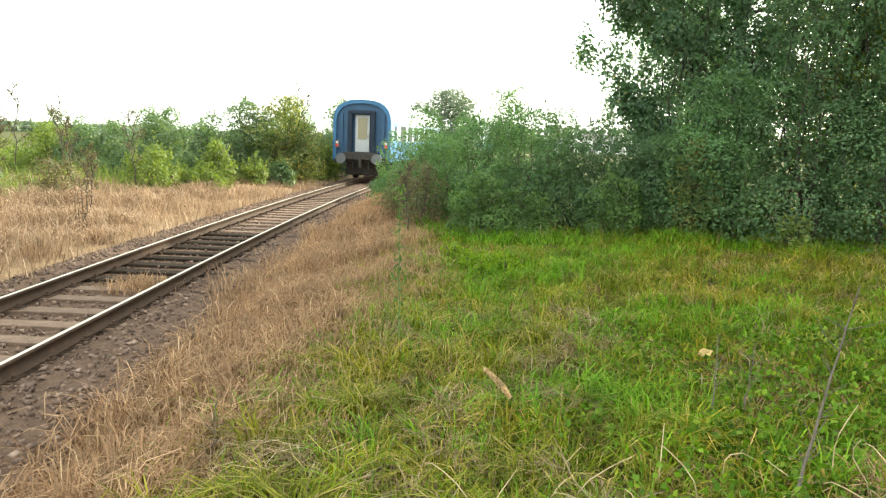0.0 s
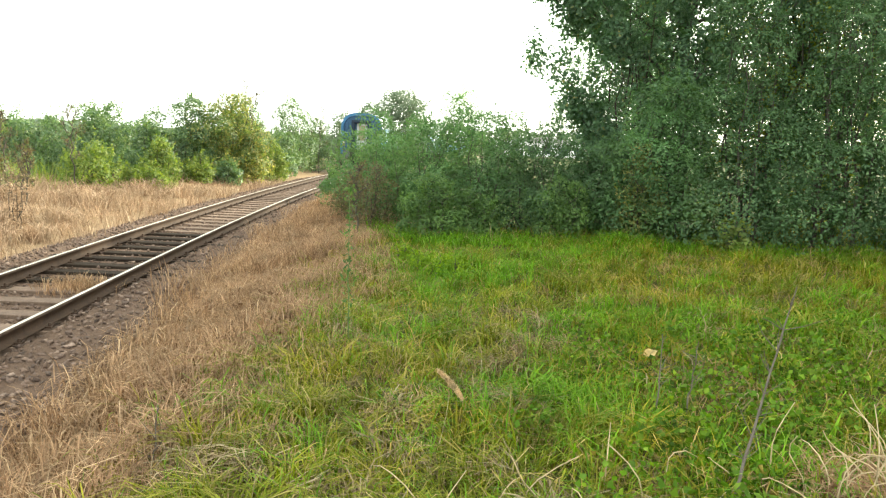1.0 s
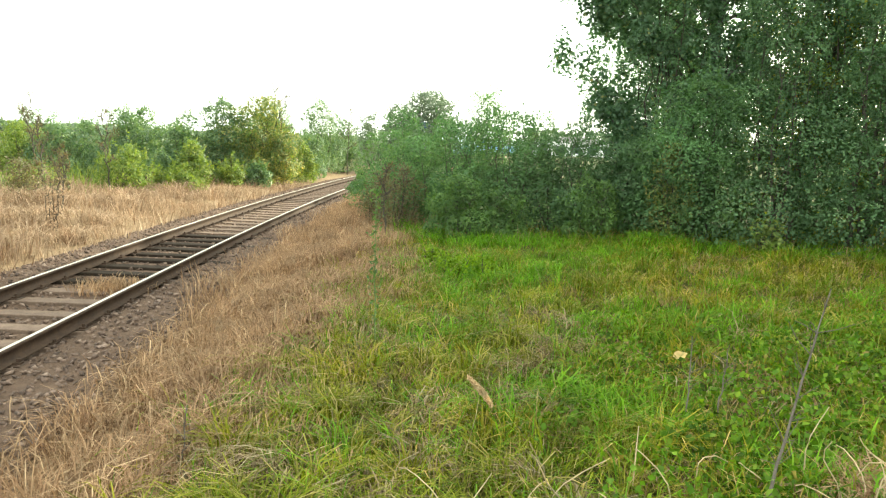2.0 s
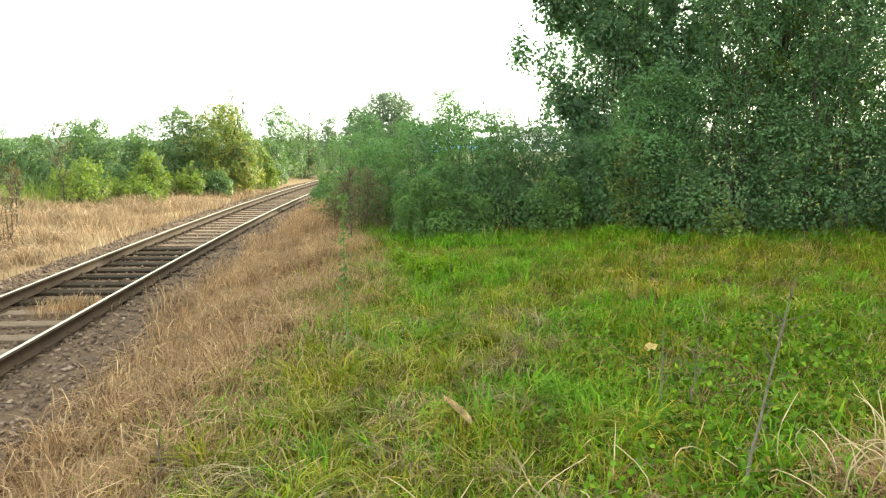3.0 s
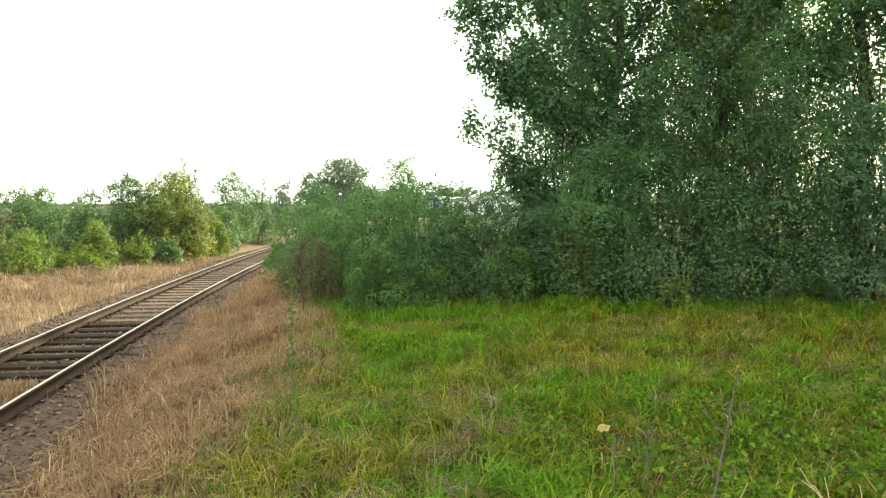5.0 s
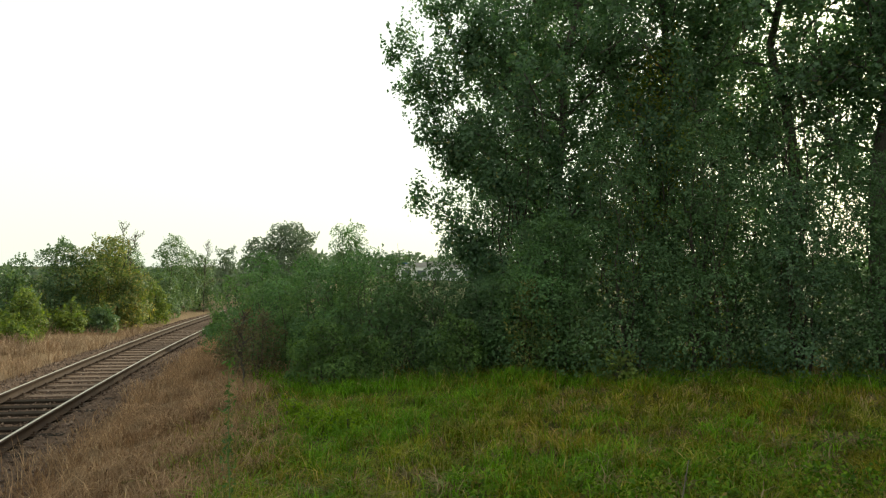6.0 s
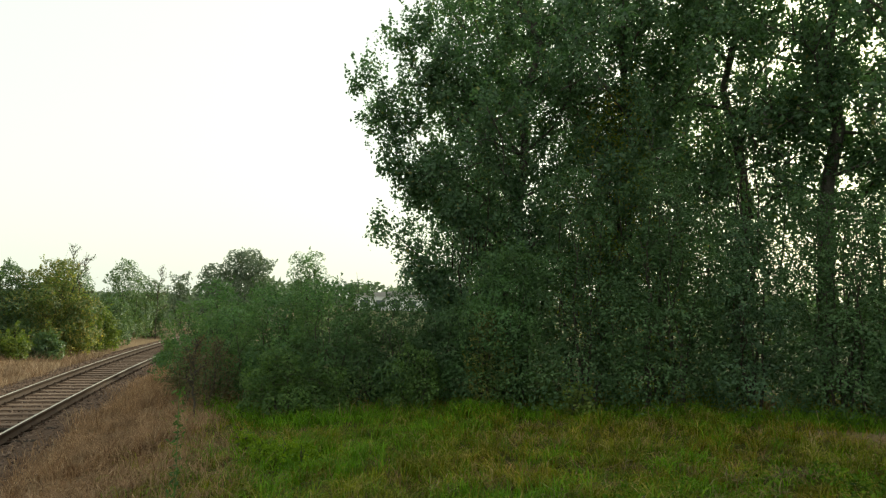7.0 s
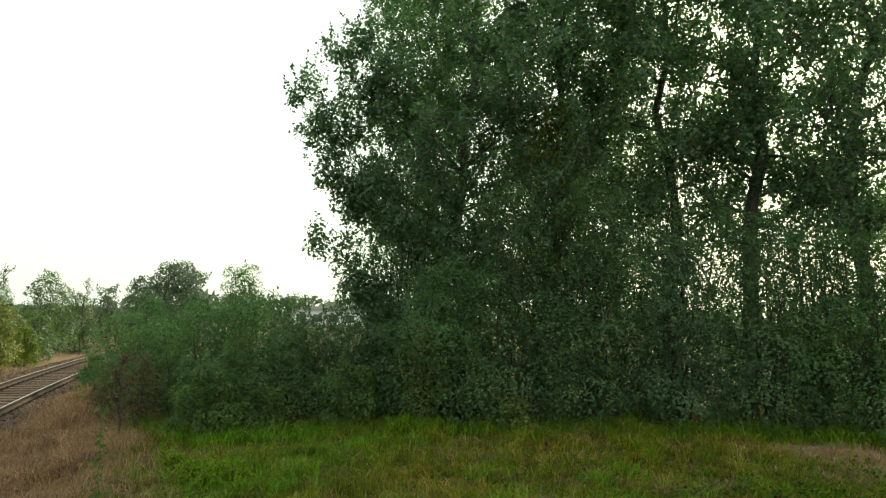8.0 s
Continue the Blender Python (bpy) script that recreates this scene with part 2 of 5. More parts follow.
# roof grey, lightened to hold the sky's reflection
M_COACH_ROOF = plain_mat("coach_roof_grey", (0.58, 0.61, 0.63), 0.35, 0.0, 0.1, 1.0)
M_DOOR_GREY = plain_mat("door_light_grey", (0.36, 0.38, 0.41), 0.5, 0.0, 0.08)
M_RUBBER = plain_mat("black_rubber", (0.03, 0.03, 0.034), 0.75, 0.0, 0.2)
M_GANGWAY = plain_mat("gangway_rubber", (0.02, 0.03, 0.05), 0.75, 0.0, 0.2)
M_UNDER = plain_mat("underframe_grime", (0.05, 0.045, 0.042), 0.85, 0.0, 0.35)
M_STEEL_GREY = plain_mat("buffer_steel", (0.13, 0.135, 0.15), 0.55, 0.4, 0.2)
M_BUILD_WHITE = plain_mat("white_sheet_wall", (0.72, 0.72, 0.70), 0.6, 0.0, 0.06, 0.3)
M_BUILD_ROOF = plain_mat("grey_sheet_roof", (0.35, 0.33, 0.32), 0.6, 0.0, 0.1, 0.3)
M_FALLEN = leaf_mat("fallen_leaf", [(0, (0.62, 0.46, 0.22)), (1, (0.7, 0.55, 0.3))], (1.1, 1.0, 0.7), 0.2, 0.6, 20.0)
M_PLUME = leaf_mat("seed_plume", [(0, (0.50, 0.36, 0.21)), (1, (0.72, 0.56, 0.37))], (1.1, 1.0, 0.8), 0.3, 0.8, 20.0)


def glass_mat():
    m, n, l, bsdf = node_mat("coach_glass")
    bsdf.inputs["Base Color"].default_value = (0.10, 0.12, 0.12, 1)
    bsdf.inputs["Roughness"].default_value = 0.06
    bsdf.inputs["IOR"].default_value = 1.5
    bsdf.inputs["Specular IOR Level"].default_value = 0.8
    return m


M_GLASS = glass_mat()


def glow_mat(name, col, power):
    m, n, l, bsdf = node_mat(name)
    bsdf.inputs["Base Color"].default_value = (*col, 1)
    bsdf.inputs["Emission Color"].default_value = (*col, 1)
    bsdf.inputs["Emission Strength"].default_value = power
    bsdf.inputs["Roughness"].default_value = 0.2
    return m


# door pane: yellowish colour and faint glow stand for the lit interior
M_DOOR_GLOW = glow_mat("glowing_door_glass", (0.22, 0.20, 0.13), 0.03)
M_TAIL_RED = glow_mat("tail_lamp_red", (0.55, 0.05, 0.05), 0.2)
M_TAIL_WHITE = glow_mat("marker_lamp_white", (0.7, 0.6, 0.6), 0.05)


# soot-dry timber hardly shines
M_SLEEPER_DARK.node_tree.nodes["Principled BSDF"].inputs["Specular IOR Level"].default_value = 0.04


# ---- mesh tools ----
def mesh_from(name, verts, faces, mats, idx=None, smooth=False):
    me = bpy.data.meshes.new(name)
    verts = np.asarray(verts, np.float32)
    me.vertices.add(len(verts))
    me.vertices.foreach_set("co", verts.ravel())
    sizes = np.concatenate([np.full(len(f), f.shape[1]) for f in faces])
    loops = np.concatenate([f.ravel() for f in faces])
    me.loops.add(len(loops))
    me.loops.foreach_set("vertex_index", loops.astype(np.int32))
    me.polygons.add(len(sizes))
    me.polygons.foreach_set("loop_start", np.concatenate([[0], np.cumsum(sizes)[:-1]]).astype(np.int32))
    for m in mats:
        me.materials.append(m)
    if idx is not None:
        me.polygons.foreach_set("material_index", np.asarray(idx, np.int32))
    if smooth:
        me.polygons.foreach_set("use_smooth", np.ones(len(sizes), bool))
    me.update(calc_edges=True)
    return me


def part(name, bm, material, parent, label=""):
    """Link a bmesh as one mesh object under a thing or part."""
    me = bpy.data.meshes.new(name)
    bm.to_mesh(me)
    bm.free()
    for m in material if isinstance(material, (list, tuple)) else [material]:
        me.materials.append(m)
    ob = new(name, me)
    ob.parent = parent
    return tagged(ob, label)


def child(name, me, parent, label=""):
    ob = new(name, me)
    ob.parent = parent
    return tagged(ob, label)


def box_bm(x0, x1, y0, y1, z0, z1, bevel=0.0, bm=None):
    bm = bm or bmesh.new()
    r = bmesh.ops.create_cube(bm, size=1)
    for v in r["verts"]:
        v.co = Vector(((x0 + x1) / 2 + v.co.x * (x1 - x0), (y0 + y1) / 2 + v.co.y * (y1 - y0), (z0 + z1) / 2 + v.co.z * (z1 - z0)))
    if bevel:
        es = list({e for v in r["verts"] for e in v.link_edges})
        bmesh.ops.bevel(bm, geom=es, offset=bevel, segments=2, affect="EDGES", profile=0.5)
    return bm


def cyl_bm(radius, y0, y1, x=0.0, z=0.0, seg=20, bm=None, r2=None):
    """A cylinder along y."""
    bm = bm or bmesh.new()
    m = Matrix.Translation((x, (y0 + y1) / 2, z)) @ Matrix.Rotation(radians(-90), 4, "X")
    bmesh.ops.create_cone(bm, cap_ends=True, segments=seg, radius1=radius, radius2=radius if r2 is None else r2, depth=y1 - y0, matrix=m)
    return bm


def tubes(segs, sides=6):
    """Tapered tubes for segments (p0, p1, r0, r1) as one vertex and face block."""
    P0 = np.array([s[0] for s in segs], float)
    P1 = np.array([s[1] for s in segs], float)
    R0 = np.array([s[2] for s in segs], float)
    R1 = np.array([s[3] for s in segs], float)
    d = P1 - P0
    d /= np.linalg.norm(d, axis=1, keepdims=True) + 1e-9
    ref = np.where(np.abs(d[:, 2:3]) > 0.9, [[1.0, 0, 0]], [[0, 0, 1.0]])
    u = np.cross(d, ref)
    u /= np.linalg.norm(u, axis=1, keepdims=True) + 1e-9
    w = np.cross(d, u)
    n = len(segs)
    a = np.arange(sides) * 2 * np.pi / sides
    ring = np.cos(a)[None, :, None] * u[:, None] + np.sin(a)[None, :, None] * w[:, None]
    V = np.concatenate([P0[:, None] + ring * R0[:, None, None], P1[:, None] + ring * R1[:, None, None]], 1)
    k = np.arange(sides)
    k2 = (k + 1) % sides
    F = np.stack([k, k2, k2 + sides, k + sides], 1)
    F = (F[None] + (np.arange(n) * 2 * sides)[:, None, None]).reshape(-1, 4)
    return V.reshape(-1, 3), F


def leaf_block(pos, size, rng, droop=0.3, aspect=0.6, fold=0.25):
    """Folded leaf blades at the given places, two triangles each."""
    n = len(pos)
    ax = rng.normal(size=(n, 3))
    ax[:, 2] -= droop
    ax /= np.linalg.norm(ax, axis=1, keepdims=True)
    side = np.cross(ax, rng.normal(size=(n, 3)))
    side /= np.linalg.norm(side, axis=1, keepdims=True) + 1e-9
    nor = np.cross(ax, side)
    s = (size * rng.uniform(0.6, 1.3, n))[:, None]
    b = pos - ax * s * 0.5
    t = pos + ax * s * 0.5
    m = pos - ax * s * 0.08 + nor * s * fold * 0.5
    V = np.stack([b, m + side * s * aspect * 0.5, t, m - side * s * aspect * 0.5], 1).reshape(-1, 3)
    i = np.arange(n)[:, None] * 4
    F = np.concatenate([i + [[0, 1, 2]], i + [[0, 2, 3]]])
    return V, F


def facing_leaves(pos, nor, size, rng, aspect=0.6, fold=0.2):
    """Leaf blades that lie across the given directions, two triangles each."""
    n = len(pos)
    nor = nor / (np.linalg.norm(nor, axis=1, keepdims=True) + 1e-9)
    ax = np.cross(nor, rng.normal(size=(n, 3)))
    ax[:, 2] -= 0.25
    ax /= np.linalg.norm(ax, axis=1, keepdims=True) + 1e-9
    side = np.cross(ax, nor)
    side /= np.linalg.norm(side, axis=1, keepdims=True) + 1e-9
    s = (size * rng.uniform(0.55, 1.3, n))[:, None]
    m = pos - ax * s * 0.08 - nor * s * fold * 0.5
    V = np.stack([pos - ax * s * 0.5, m + side * s * aspect * 0.5, pos + ax * s * 0.5, m - side * s * aspect * 0.5], 1).reshape(-1, 3)
    i = np.arange(n)[:, None] * 4
    return V, np.concatenate([i + [[0, 1, 2]], i + [[0, 2, 3]]])


def lumps(P, f, seed):
    x, y, z = P.T * f
    a = np.sin(x * 1.1 + 1.7 * np.sin(y * 0.9 + seed)) * np.cos(z * 1.2 + seed * 2.1)
    return a + 0.6 * np.sin(y * 2.1 - z * 1.7 + seed * 3.3 + 1.3 * np.sin(x * 1.6))


def lobed_foliage(rng, C, R, n, size, seed, shoots=60, shoot_len=0.3, pit=0.2, aspect=0.6, deep=0.11, hollow=True):
    """Leaves over the outside of overlapping lobes, with hollows between them and short leafy shoots on top."""
    C, R = np.asarray(C, float), np.asarray(R, float)
    w = (R[:, 0] * R[:, 2]) ** 0.9
    on_shoots = min(shoots * 16, n // 3)
    m = int(n * 2.6)
    k = rng.choice(len(C), m, p=w / w.sum())
    d = rng.normal(size=(m, 3))
    d /= np.linalg.norm(d, axis=1, keepdims=True)
    low = (d[:, 2] < -0.3) & (rng.random(m) < 0.4)
    d[low, 2] *= -1
    P = C[k] + R[k] * d
    depth = 1 + pit * lumps(P, 4.2, seed) * 0.6 + 0.08 * lumps(P, 11.0, seed + 1) - np.abs(rng.normal(0, deep, m))
    P = C[k] + R[k] * d * depth[:, None]
    inside = np.full(m, 9.0)
    for j in range(len(C) if hollow else 0):
        q = np.linalg.norm((P - C[j]) / R[j], axis=1)
        inside = np.where(k == j, inside, np.minimum(inside, q))
    keep = ((inside > 0.74) | (rng.random(m) < 0.12)) & (P[:, 2] > 0.04)
    P, d, k = P[keep][: n - on_shoots], d[keep][: n - on_shoots], k[keep][: n - on_shoots]
    N = d / R[k]
    N /= np.linalg.norm(N, axis=1, keepdims=True)
    N = N + [0, 0, 0.4] + rng.normal(0, 0.42, N.shape)
    if on_shoots:
        per = 16
        cnt = on_shoots // per
        up = np.flatnonzero(d[:, 2] > -0.15)
        b = rng.choice(up, cnt)
        ax = d[b] * [0.55, 0.55, 0.3] + [0, 0, 0.75] + rng.normal(0, 0.25, (cnt, 3))
        ax /= np.linalg.norm(ax, axis=1, keepdims=True)
        ln = shoot_len * rng.uniform(0.35, 1.3, cnt) * (0.5 + 0.5 * np.clip(d[b][:, 2], 0, 1))
        f = np.linspace(-0.25, 1, per)
        S = P[b][:, None] + ax[:, None] * (ln[:, None, None] * f[None, :, None])
        S = S + rng.normal(0, 1, S.shape) * (size * 0.55 * (1.15 - np.clip(f, 0, 1)))[None, :, None]
        SN = rng.normal(0, 0.8, S.shape) + [0, 0, 0.5]
        S = S.reshape(-1, 3)
        ok = S[:, 2] > 0.04
        P, N = np.concatenate([P, S[ok]]), np.concatenate([N, SN.reshape(-1, 3)[ok]])
    return facing_leaves(P, N, size, rng, aspect)


def blade_block(pos, height, rng, width=0.007, bend=0.5, lean=0.25, way=None):
    """Bent grass blades, each one quad and one tip triangle; way: the angle towards which each one droops."""
    n = len(pos)
    a = rng.uniform(0, 2 * np.pi, n) if way is None else way + rng.normal(0, 0.45, n)
    out = np.stack([np.cos(a), np.sin(a), 0 * a], 1)
    b = a + np.pi / 2 + rng.normal(0, 0.6, n)
    side = np.stack([np.cos(b), np.sin(b), 0 * b], 1)
    h = (height * rng.uniform(0.55, 1.25, n))[:, None]
    w = (width * rng.uniform(0.6, 1.4, n))[:, None]
    k = (bend * rng.uniform(0.1, 1.4, n))[:, None]
    up = np.array([[0, 0, 1.0]])
    mid = pos + up * h * 0.55 + out * h * (lean * 0.5 + k * 0.2)
    tip = pos + up * h * np.clip(1.0 - 0.55 * k, 0.2, 1) + out * h * (lean + k * 0.75)
    V = np.stack([pos - side * w, pos + side * w, mid + side * w * 0.8, mid - side * w * 0.8, tip], 1).reshape(-1, 3)
    i = np.arange(n)[:, None] * 5
    return V, i + [[0, 1, 2, 3]], i + [[3, 2, 4]]


# ---- plan: track line and ground ----
ARC_Y, RADIUS = 10.5, 295.0
CX0 = -4.69


def track_at(s):
    """Centre line at length s (s = y on the straight): x, y and heading from +y towards +x."""
    if s <= ARC_Y:
        return CX0, s, 0.0
    a = (s - ARC_Y) / RADIUS
    return CX0 + RADIUS * (1 - math.cos(a)), ARC_Y + RADIUS * math.sin(a), a


def track_x(y):
    d = np.clip(np.asarray(y, float) - ARC_Y, 0, 200)
    return CX0 + RADIUS - np.sqrt(RADIUS**2 - d**2)


def smooth(a, b, v):
    k = np.clip((np.asarray(v, float) - a) / (b - a), 0, 1)
    return k * k * (3 - 2 * k)


def wave(x, y, f, seed=0.0):
    return np.sin(x * f * 1.3 + seed) * np.cos(y * f * 1.1 + seed * 1.7) + 0.5 * np.sin(x * f * 2.9 - y * f * 2.3 + seed * 3.1)


def ground_z(x, y):
    x, y = np.asarray(x, float), np.asarray(y, float)
    u = x - track_x(y)
    bed = -0.30
    right = -0.28 + 0.22 * smooth(1.8, 4.2, u) + 0.045 * np.clip(x, 0, 12) + 0.015 * np.clip(y - 4, 0, 20)
    right = right + 0.35 * smooth(3.5, 0.5, np.hypot(x - 0.2, y))
    left = -0.30 + 0.28 * smooth(1.9, 4.5, -u) + 0.012 * np.clip(-u - 4, 0, 30)
    z = np.where(u > 1.9, right, np.where(u < -1.9, left, bed))
    near = smooth(60, 25, np.hypot(x, y - 12))
    z = z + (0.035 * wave(x, y, 1.9) + 0.02 * wave(x, y, 4.3, 2.0)) * near * smooth(2.0, 3.0, np.abs(u))
    return z


def dryness(x, y):
    """1 on the parched strips beside the track, 0 on the meadow."""
    u = np.asarray(x, float) - track_x(y)
    edge = 2.95 + 0.1 * np.clip(y - 4, 0, 4) + 0.25 * wave(x, y, 0.9, 1.0) + 0.05 * np.clip(y - 8, 0, 12)
    soft = 0.7 + 0.2 * np.clip(y - 4, 0, 5)
    d = 1 - smooth(edge - 0.6 * soft, edge + soft, u)
    d = np.maximum(d, 0.75 * smooth(8.2, 10.5, np.asarray(x) + 0.25 * wave(x, y, 0.7)) * smooth(13, 9, y))
    return np.where(u < 0, 1 - 0.85 * smooth(5.5, 9.0, -u + 0.6 * wave(x, y, 0.6)), d)


def build_ground():
    def line(lo, hi, step, far):
        core = np.arange(lo, hi + 1e-6, step)
        ext = [step]
        while sum(ext) < far:
            ext.append(ext[-1] * 1.25)
        e = np.cumsum(ext)
        return np.concatenate([lo - e[::-1], core, hi + e])

    xs, ys = line(-18, 16, 0.28, 2500), line(0, 34, 0.33, 2500)
    X, Y = np.meshgrid(xs, ys)
    Z = ground_z(X, Y)
    nx, ny = len(xs), len(ys)
    i = (np.arange(ny - 1)[:, None] * nx + np.arange(nx - 1)[None]).reshape(-1, 1)
    me = mesh_from("ground", np.stack([X, Y, Z], -1).reshape(-1, 3), [i + [[0, 1, nx + 1, nx]]], [M_GROUND], smooth=True)
    at = me.attributes.new("dryness", "FLOAT", "POINT")
    at.data.foreach_set("value", dryness(X, Y).ravel().astype(np.float32))
    tagged(new("ground", me), "uneven meadow soil with parched strips beside the railway", "ground", kind="structure")


build_ground()

# ---- railway ----
S0, S1, STEP = -8.0, 150.0, 0.655


def sweep(profile, s0, s1, step, mats, idx, name):
    """Sweep a closed profile of (offset, height) along the track line."""
    ss = np.arange(s0, s1, step)
    n, k = len(ss), len(profile)
    V = []
    for s in ss:
        x, y, a = track_at(s)
        V += [(x + o * math.cos(a), y - o * math.sin(a), h) for o, h in profile]
    j = np.arange(k)
    j2 = (j + 1) % k
    F = np.stack([j, j2, j2 + k, j + k], 1)
    F = (F[None] + (np.arange(n - 1) * k)[:, None, None]).reshape(-1, 4)
    return mesh_from(name, V, [F], mats, np.tile(idx, n - 1))


def build_rails():
    body = [(0.036, -0.010), (0.024, -0.002), (-0.024, -0.002), (-0.036, -0.010), (-0.036, -0.036), (-0.009, -0.05), (-0.009, -0.135), (-0.066, -0.150), (-0.066, -0.160),
            (0.066, -0.160), (0.066, -0.150), (0.009, -0.135), (0.009, -0.05), (0.036, -0.036)]
    top = [(0.021, -0.003), (0.021, 0.0), (-0.021, 0.0), (-0.021, -0.003)]
    for off in (-0.753, 0.753):
        root = tagged(new("rail"), "rusty steel rail with a bright worn running surface", "rail", "rails of the railway track")
        child("rail_body", sweep([(o + off, h) for o, h in body], S0, S1, 0.5, [M_RAIL_SIDE], [0] * 14, "rail_body"), root, "rusty brown rail sides")
        child("running_surface", sweep([(o + off, h) for o, h in top], S0, S1, 0.5, [M_RAIL_TOP], [0] * 4, "running_surface"), root, "bright worn steel strip")


def build_bed():
    prof = [(-2.4, -0.42), (-1.95, -0.24), (-1.5, -0.168), (-0.92, -0.165), (-0.86, -0.215), (0.86, -0.215), (0.92, -0.165), (1.5, -0.168), (1.95, -0.24), (2.4, -0.42)]
    me = sweep(prof, S0, S1, 0.5, [M_BALLAST], [0] * 10, "ballast_bed")
    tagged(new("ballast_bed", me), "brown and grey crushed stone bed under the railway track", "ballast", kind="structure")


def build_sleepers():
    rng = random.Random(4)

    def unit(mat, rise, label):
        root = new("sleeper")
        tagged(root, label, "sleeper", "sleepers of the railway track")
        part("beam", box_bm(-1.3, 1.3, -0.125, 0.125, -0.30, -0.172 + rise, 0.012), mat, root)
        for o in (-0.753, 0.753):
            plate = part("baseplate", box_bm(o - 0.17, o + 0.17, -0.085, 0.085, -0.1716 + rise, -0.161), M_RAIL_SIDE, root, "rusty steel baseplate")
            for e in (-1, 1):
                bm = box_bm(o + e * 0.10 - 0.035, o + e * 0.10 + 0.035, -0.04, 0.04, -0.163, -0.140)
                cyl = bmesh.ops.create_cone(bm, cap_ends=True, segments=6, radius1=0.02, radius2=0.018, depth=0.04, matrix=Matrix.Translation((o + e * 0.105, 0, -0.125)))
                part("rail_clip", bm, M_RAIL_SIDE, plate)
        return root

    brown = unit(M_SLEEPER, 0.0, "weathered brown wooden sleeper half sunk in crushed stone")
    dark = unit(M_SLEEPER_DARK, 0.006, "dark tarred wooden sleeper standing clear of the stones")
    s, first = S0 + 0.4, {}
    while s < 92:
        x, y, a = track_at(s)
        src = dark if 10.3 < s < 15.9 else brown
        m = pose(x, y, rng.uniform(-0.004, 0.002) - (0.012 if s > 15.9 else 0.0), 0, 0, -math.degrees(a) + rng.uniform(-0.8, 0.8))
        if src not in first:
            first[src] = True
            src.matrix_basis = m
        else:
            copy_thing(src, m)
        s += STEP * rng.uniform(0.96, 1.04)


def stone_block(pos, size, rng):
    """Crushed stones: squashed, jittered octahedra."""
    base = np.array([[1.2, 0, 0], [0, 0.95, 0], [-1.1, 0, 0], [0, -0.9, 0], [0.3, 0, 0.6], [0, 0.2, -0.6]], float)
    tri = np.array([[0, 1, 4], [1, 2, 4], [2, 3, 4], [3, 0, 4], [1, 0, 5], [2, 1, 5], [3, 2, 5], [0, 3, 5]])
    n = len(pos)
    V = base[None] * rng.uniform(0.6, 1.25, (n, 6, 1)) + rng.normal(0, 0.24, (n, 6, 3))
    q = rng.normal(size=(n, 4))
    q /= np.linalg.norm(q, axis=1, keepdims=True)
    w, x, y, z = q.T
    Rm = np.stack([1 - 2 * (y * y + z * z), 2 * (x * y - w * z), 2 * (x * z + w * y), 2 * (x * y + w * z), 1 - 2 * (x * x + z * z), 2 * (y * z - w * x),
                   2 * (x * z - w * y), 2 * (y * z + w * x), 1 - 2 * (x * x + y * y)], 1).reshape(n, 3, 3)
    V = np.einsum("nij,nkj->nki", Rm, V) * size[:, None, None] * np.array([1, 1, 0.75]) + pos[:, None]
    return V.reshape(-1, 3), (tri[None] + (np.arange(n) * 6)[:, None, None]).reshape(-1, 3)


def build_stones():
    rng = np.random.default_rng(11)
    n = 27000
    y = 1.5 + 39 * rng.random(n) ** 2.5
    y = np.where(rng.random(n) < 0.08, rng.uniform(-8, 2, n), y)
    u = rng.uniform(-2.25, 2.25, n)
    keep = (np.abs(np.abs(u) - 0.753) > 0.07)
    y, u = y[keep], u[keep]
    x = track_x(y) + u
    z = np.interp(np.abs(u), [0, 0.86, 0.92, 1.5, 1.95, 2.4], [-0.215, -0.215, -0.165, -0.168, -0.24, -0.42]) + rng.uniform(-0.012, 0.022, len(u))
    V, F = stone_block(np.stack([x, y, z], 1), rng.uniform(0.02, 0.046, len(u)), rng)
    tagged(new("ballast_stones", mesh_from("ballast_stones", V, [F], [M_STONE])), "loose grey and brown crushed stones between the sleepers", "gravel", kind="stuff")


build_rails()
build_bed()
build_sleepers()
build_stones()


# ---- the departing train ----
def shell_profile(w, z0, shoulder, top, n=12):
    pts = [(-w, z0), (-w, shoulder)]
    for k in range(1, n):
        a = math.pi - math.pi * k / n
        c, s_ = math.cos(a), math.sin(a)
        pts.append((w * math.copysign(abs(c) ** 0.72, c), shoulder + (top - shoulder) * s_ ** 0.9))
    return pts + [(w, shoulder), (w, z0)]


def prism(profile, y0, y1, bm=None, cap=True):
    bm = bm or bmesh.new()
    a = [bm.verts.new((x, y0, z)) for x, z in profile]
    b = [bm.verts.new((x, y1, z)) for x, z in profile]
    n = len(profile)
    for i in range(n):
        bm.faces.new((a[i], a[(i + 1) % n], b[(i + 1) % n], b[i]))
    if cap:
        bm.faces.new(a[::-1])
        bm.faces.new(b)
    bmesh.ops.recalc_face_normals(bm, faces=bm.faces)
    return bm


COACH_L = 24.5


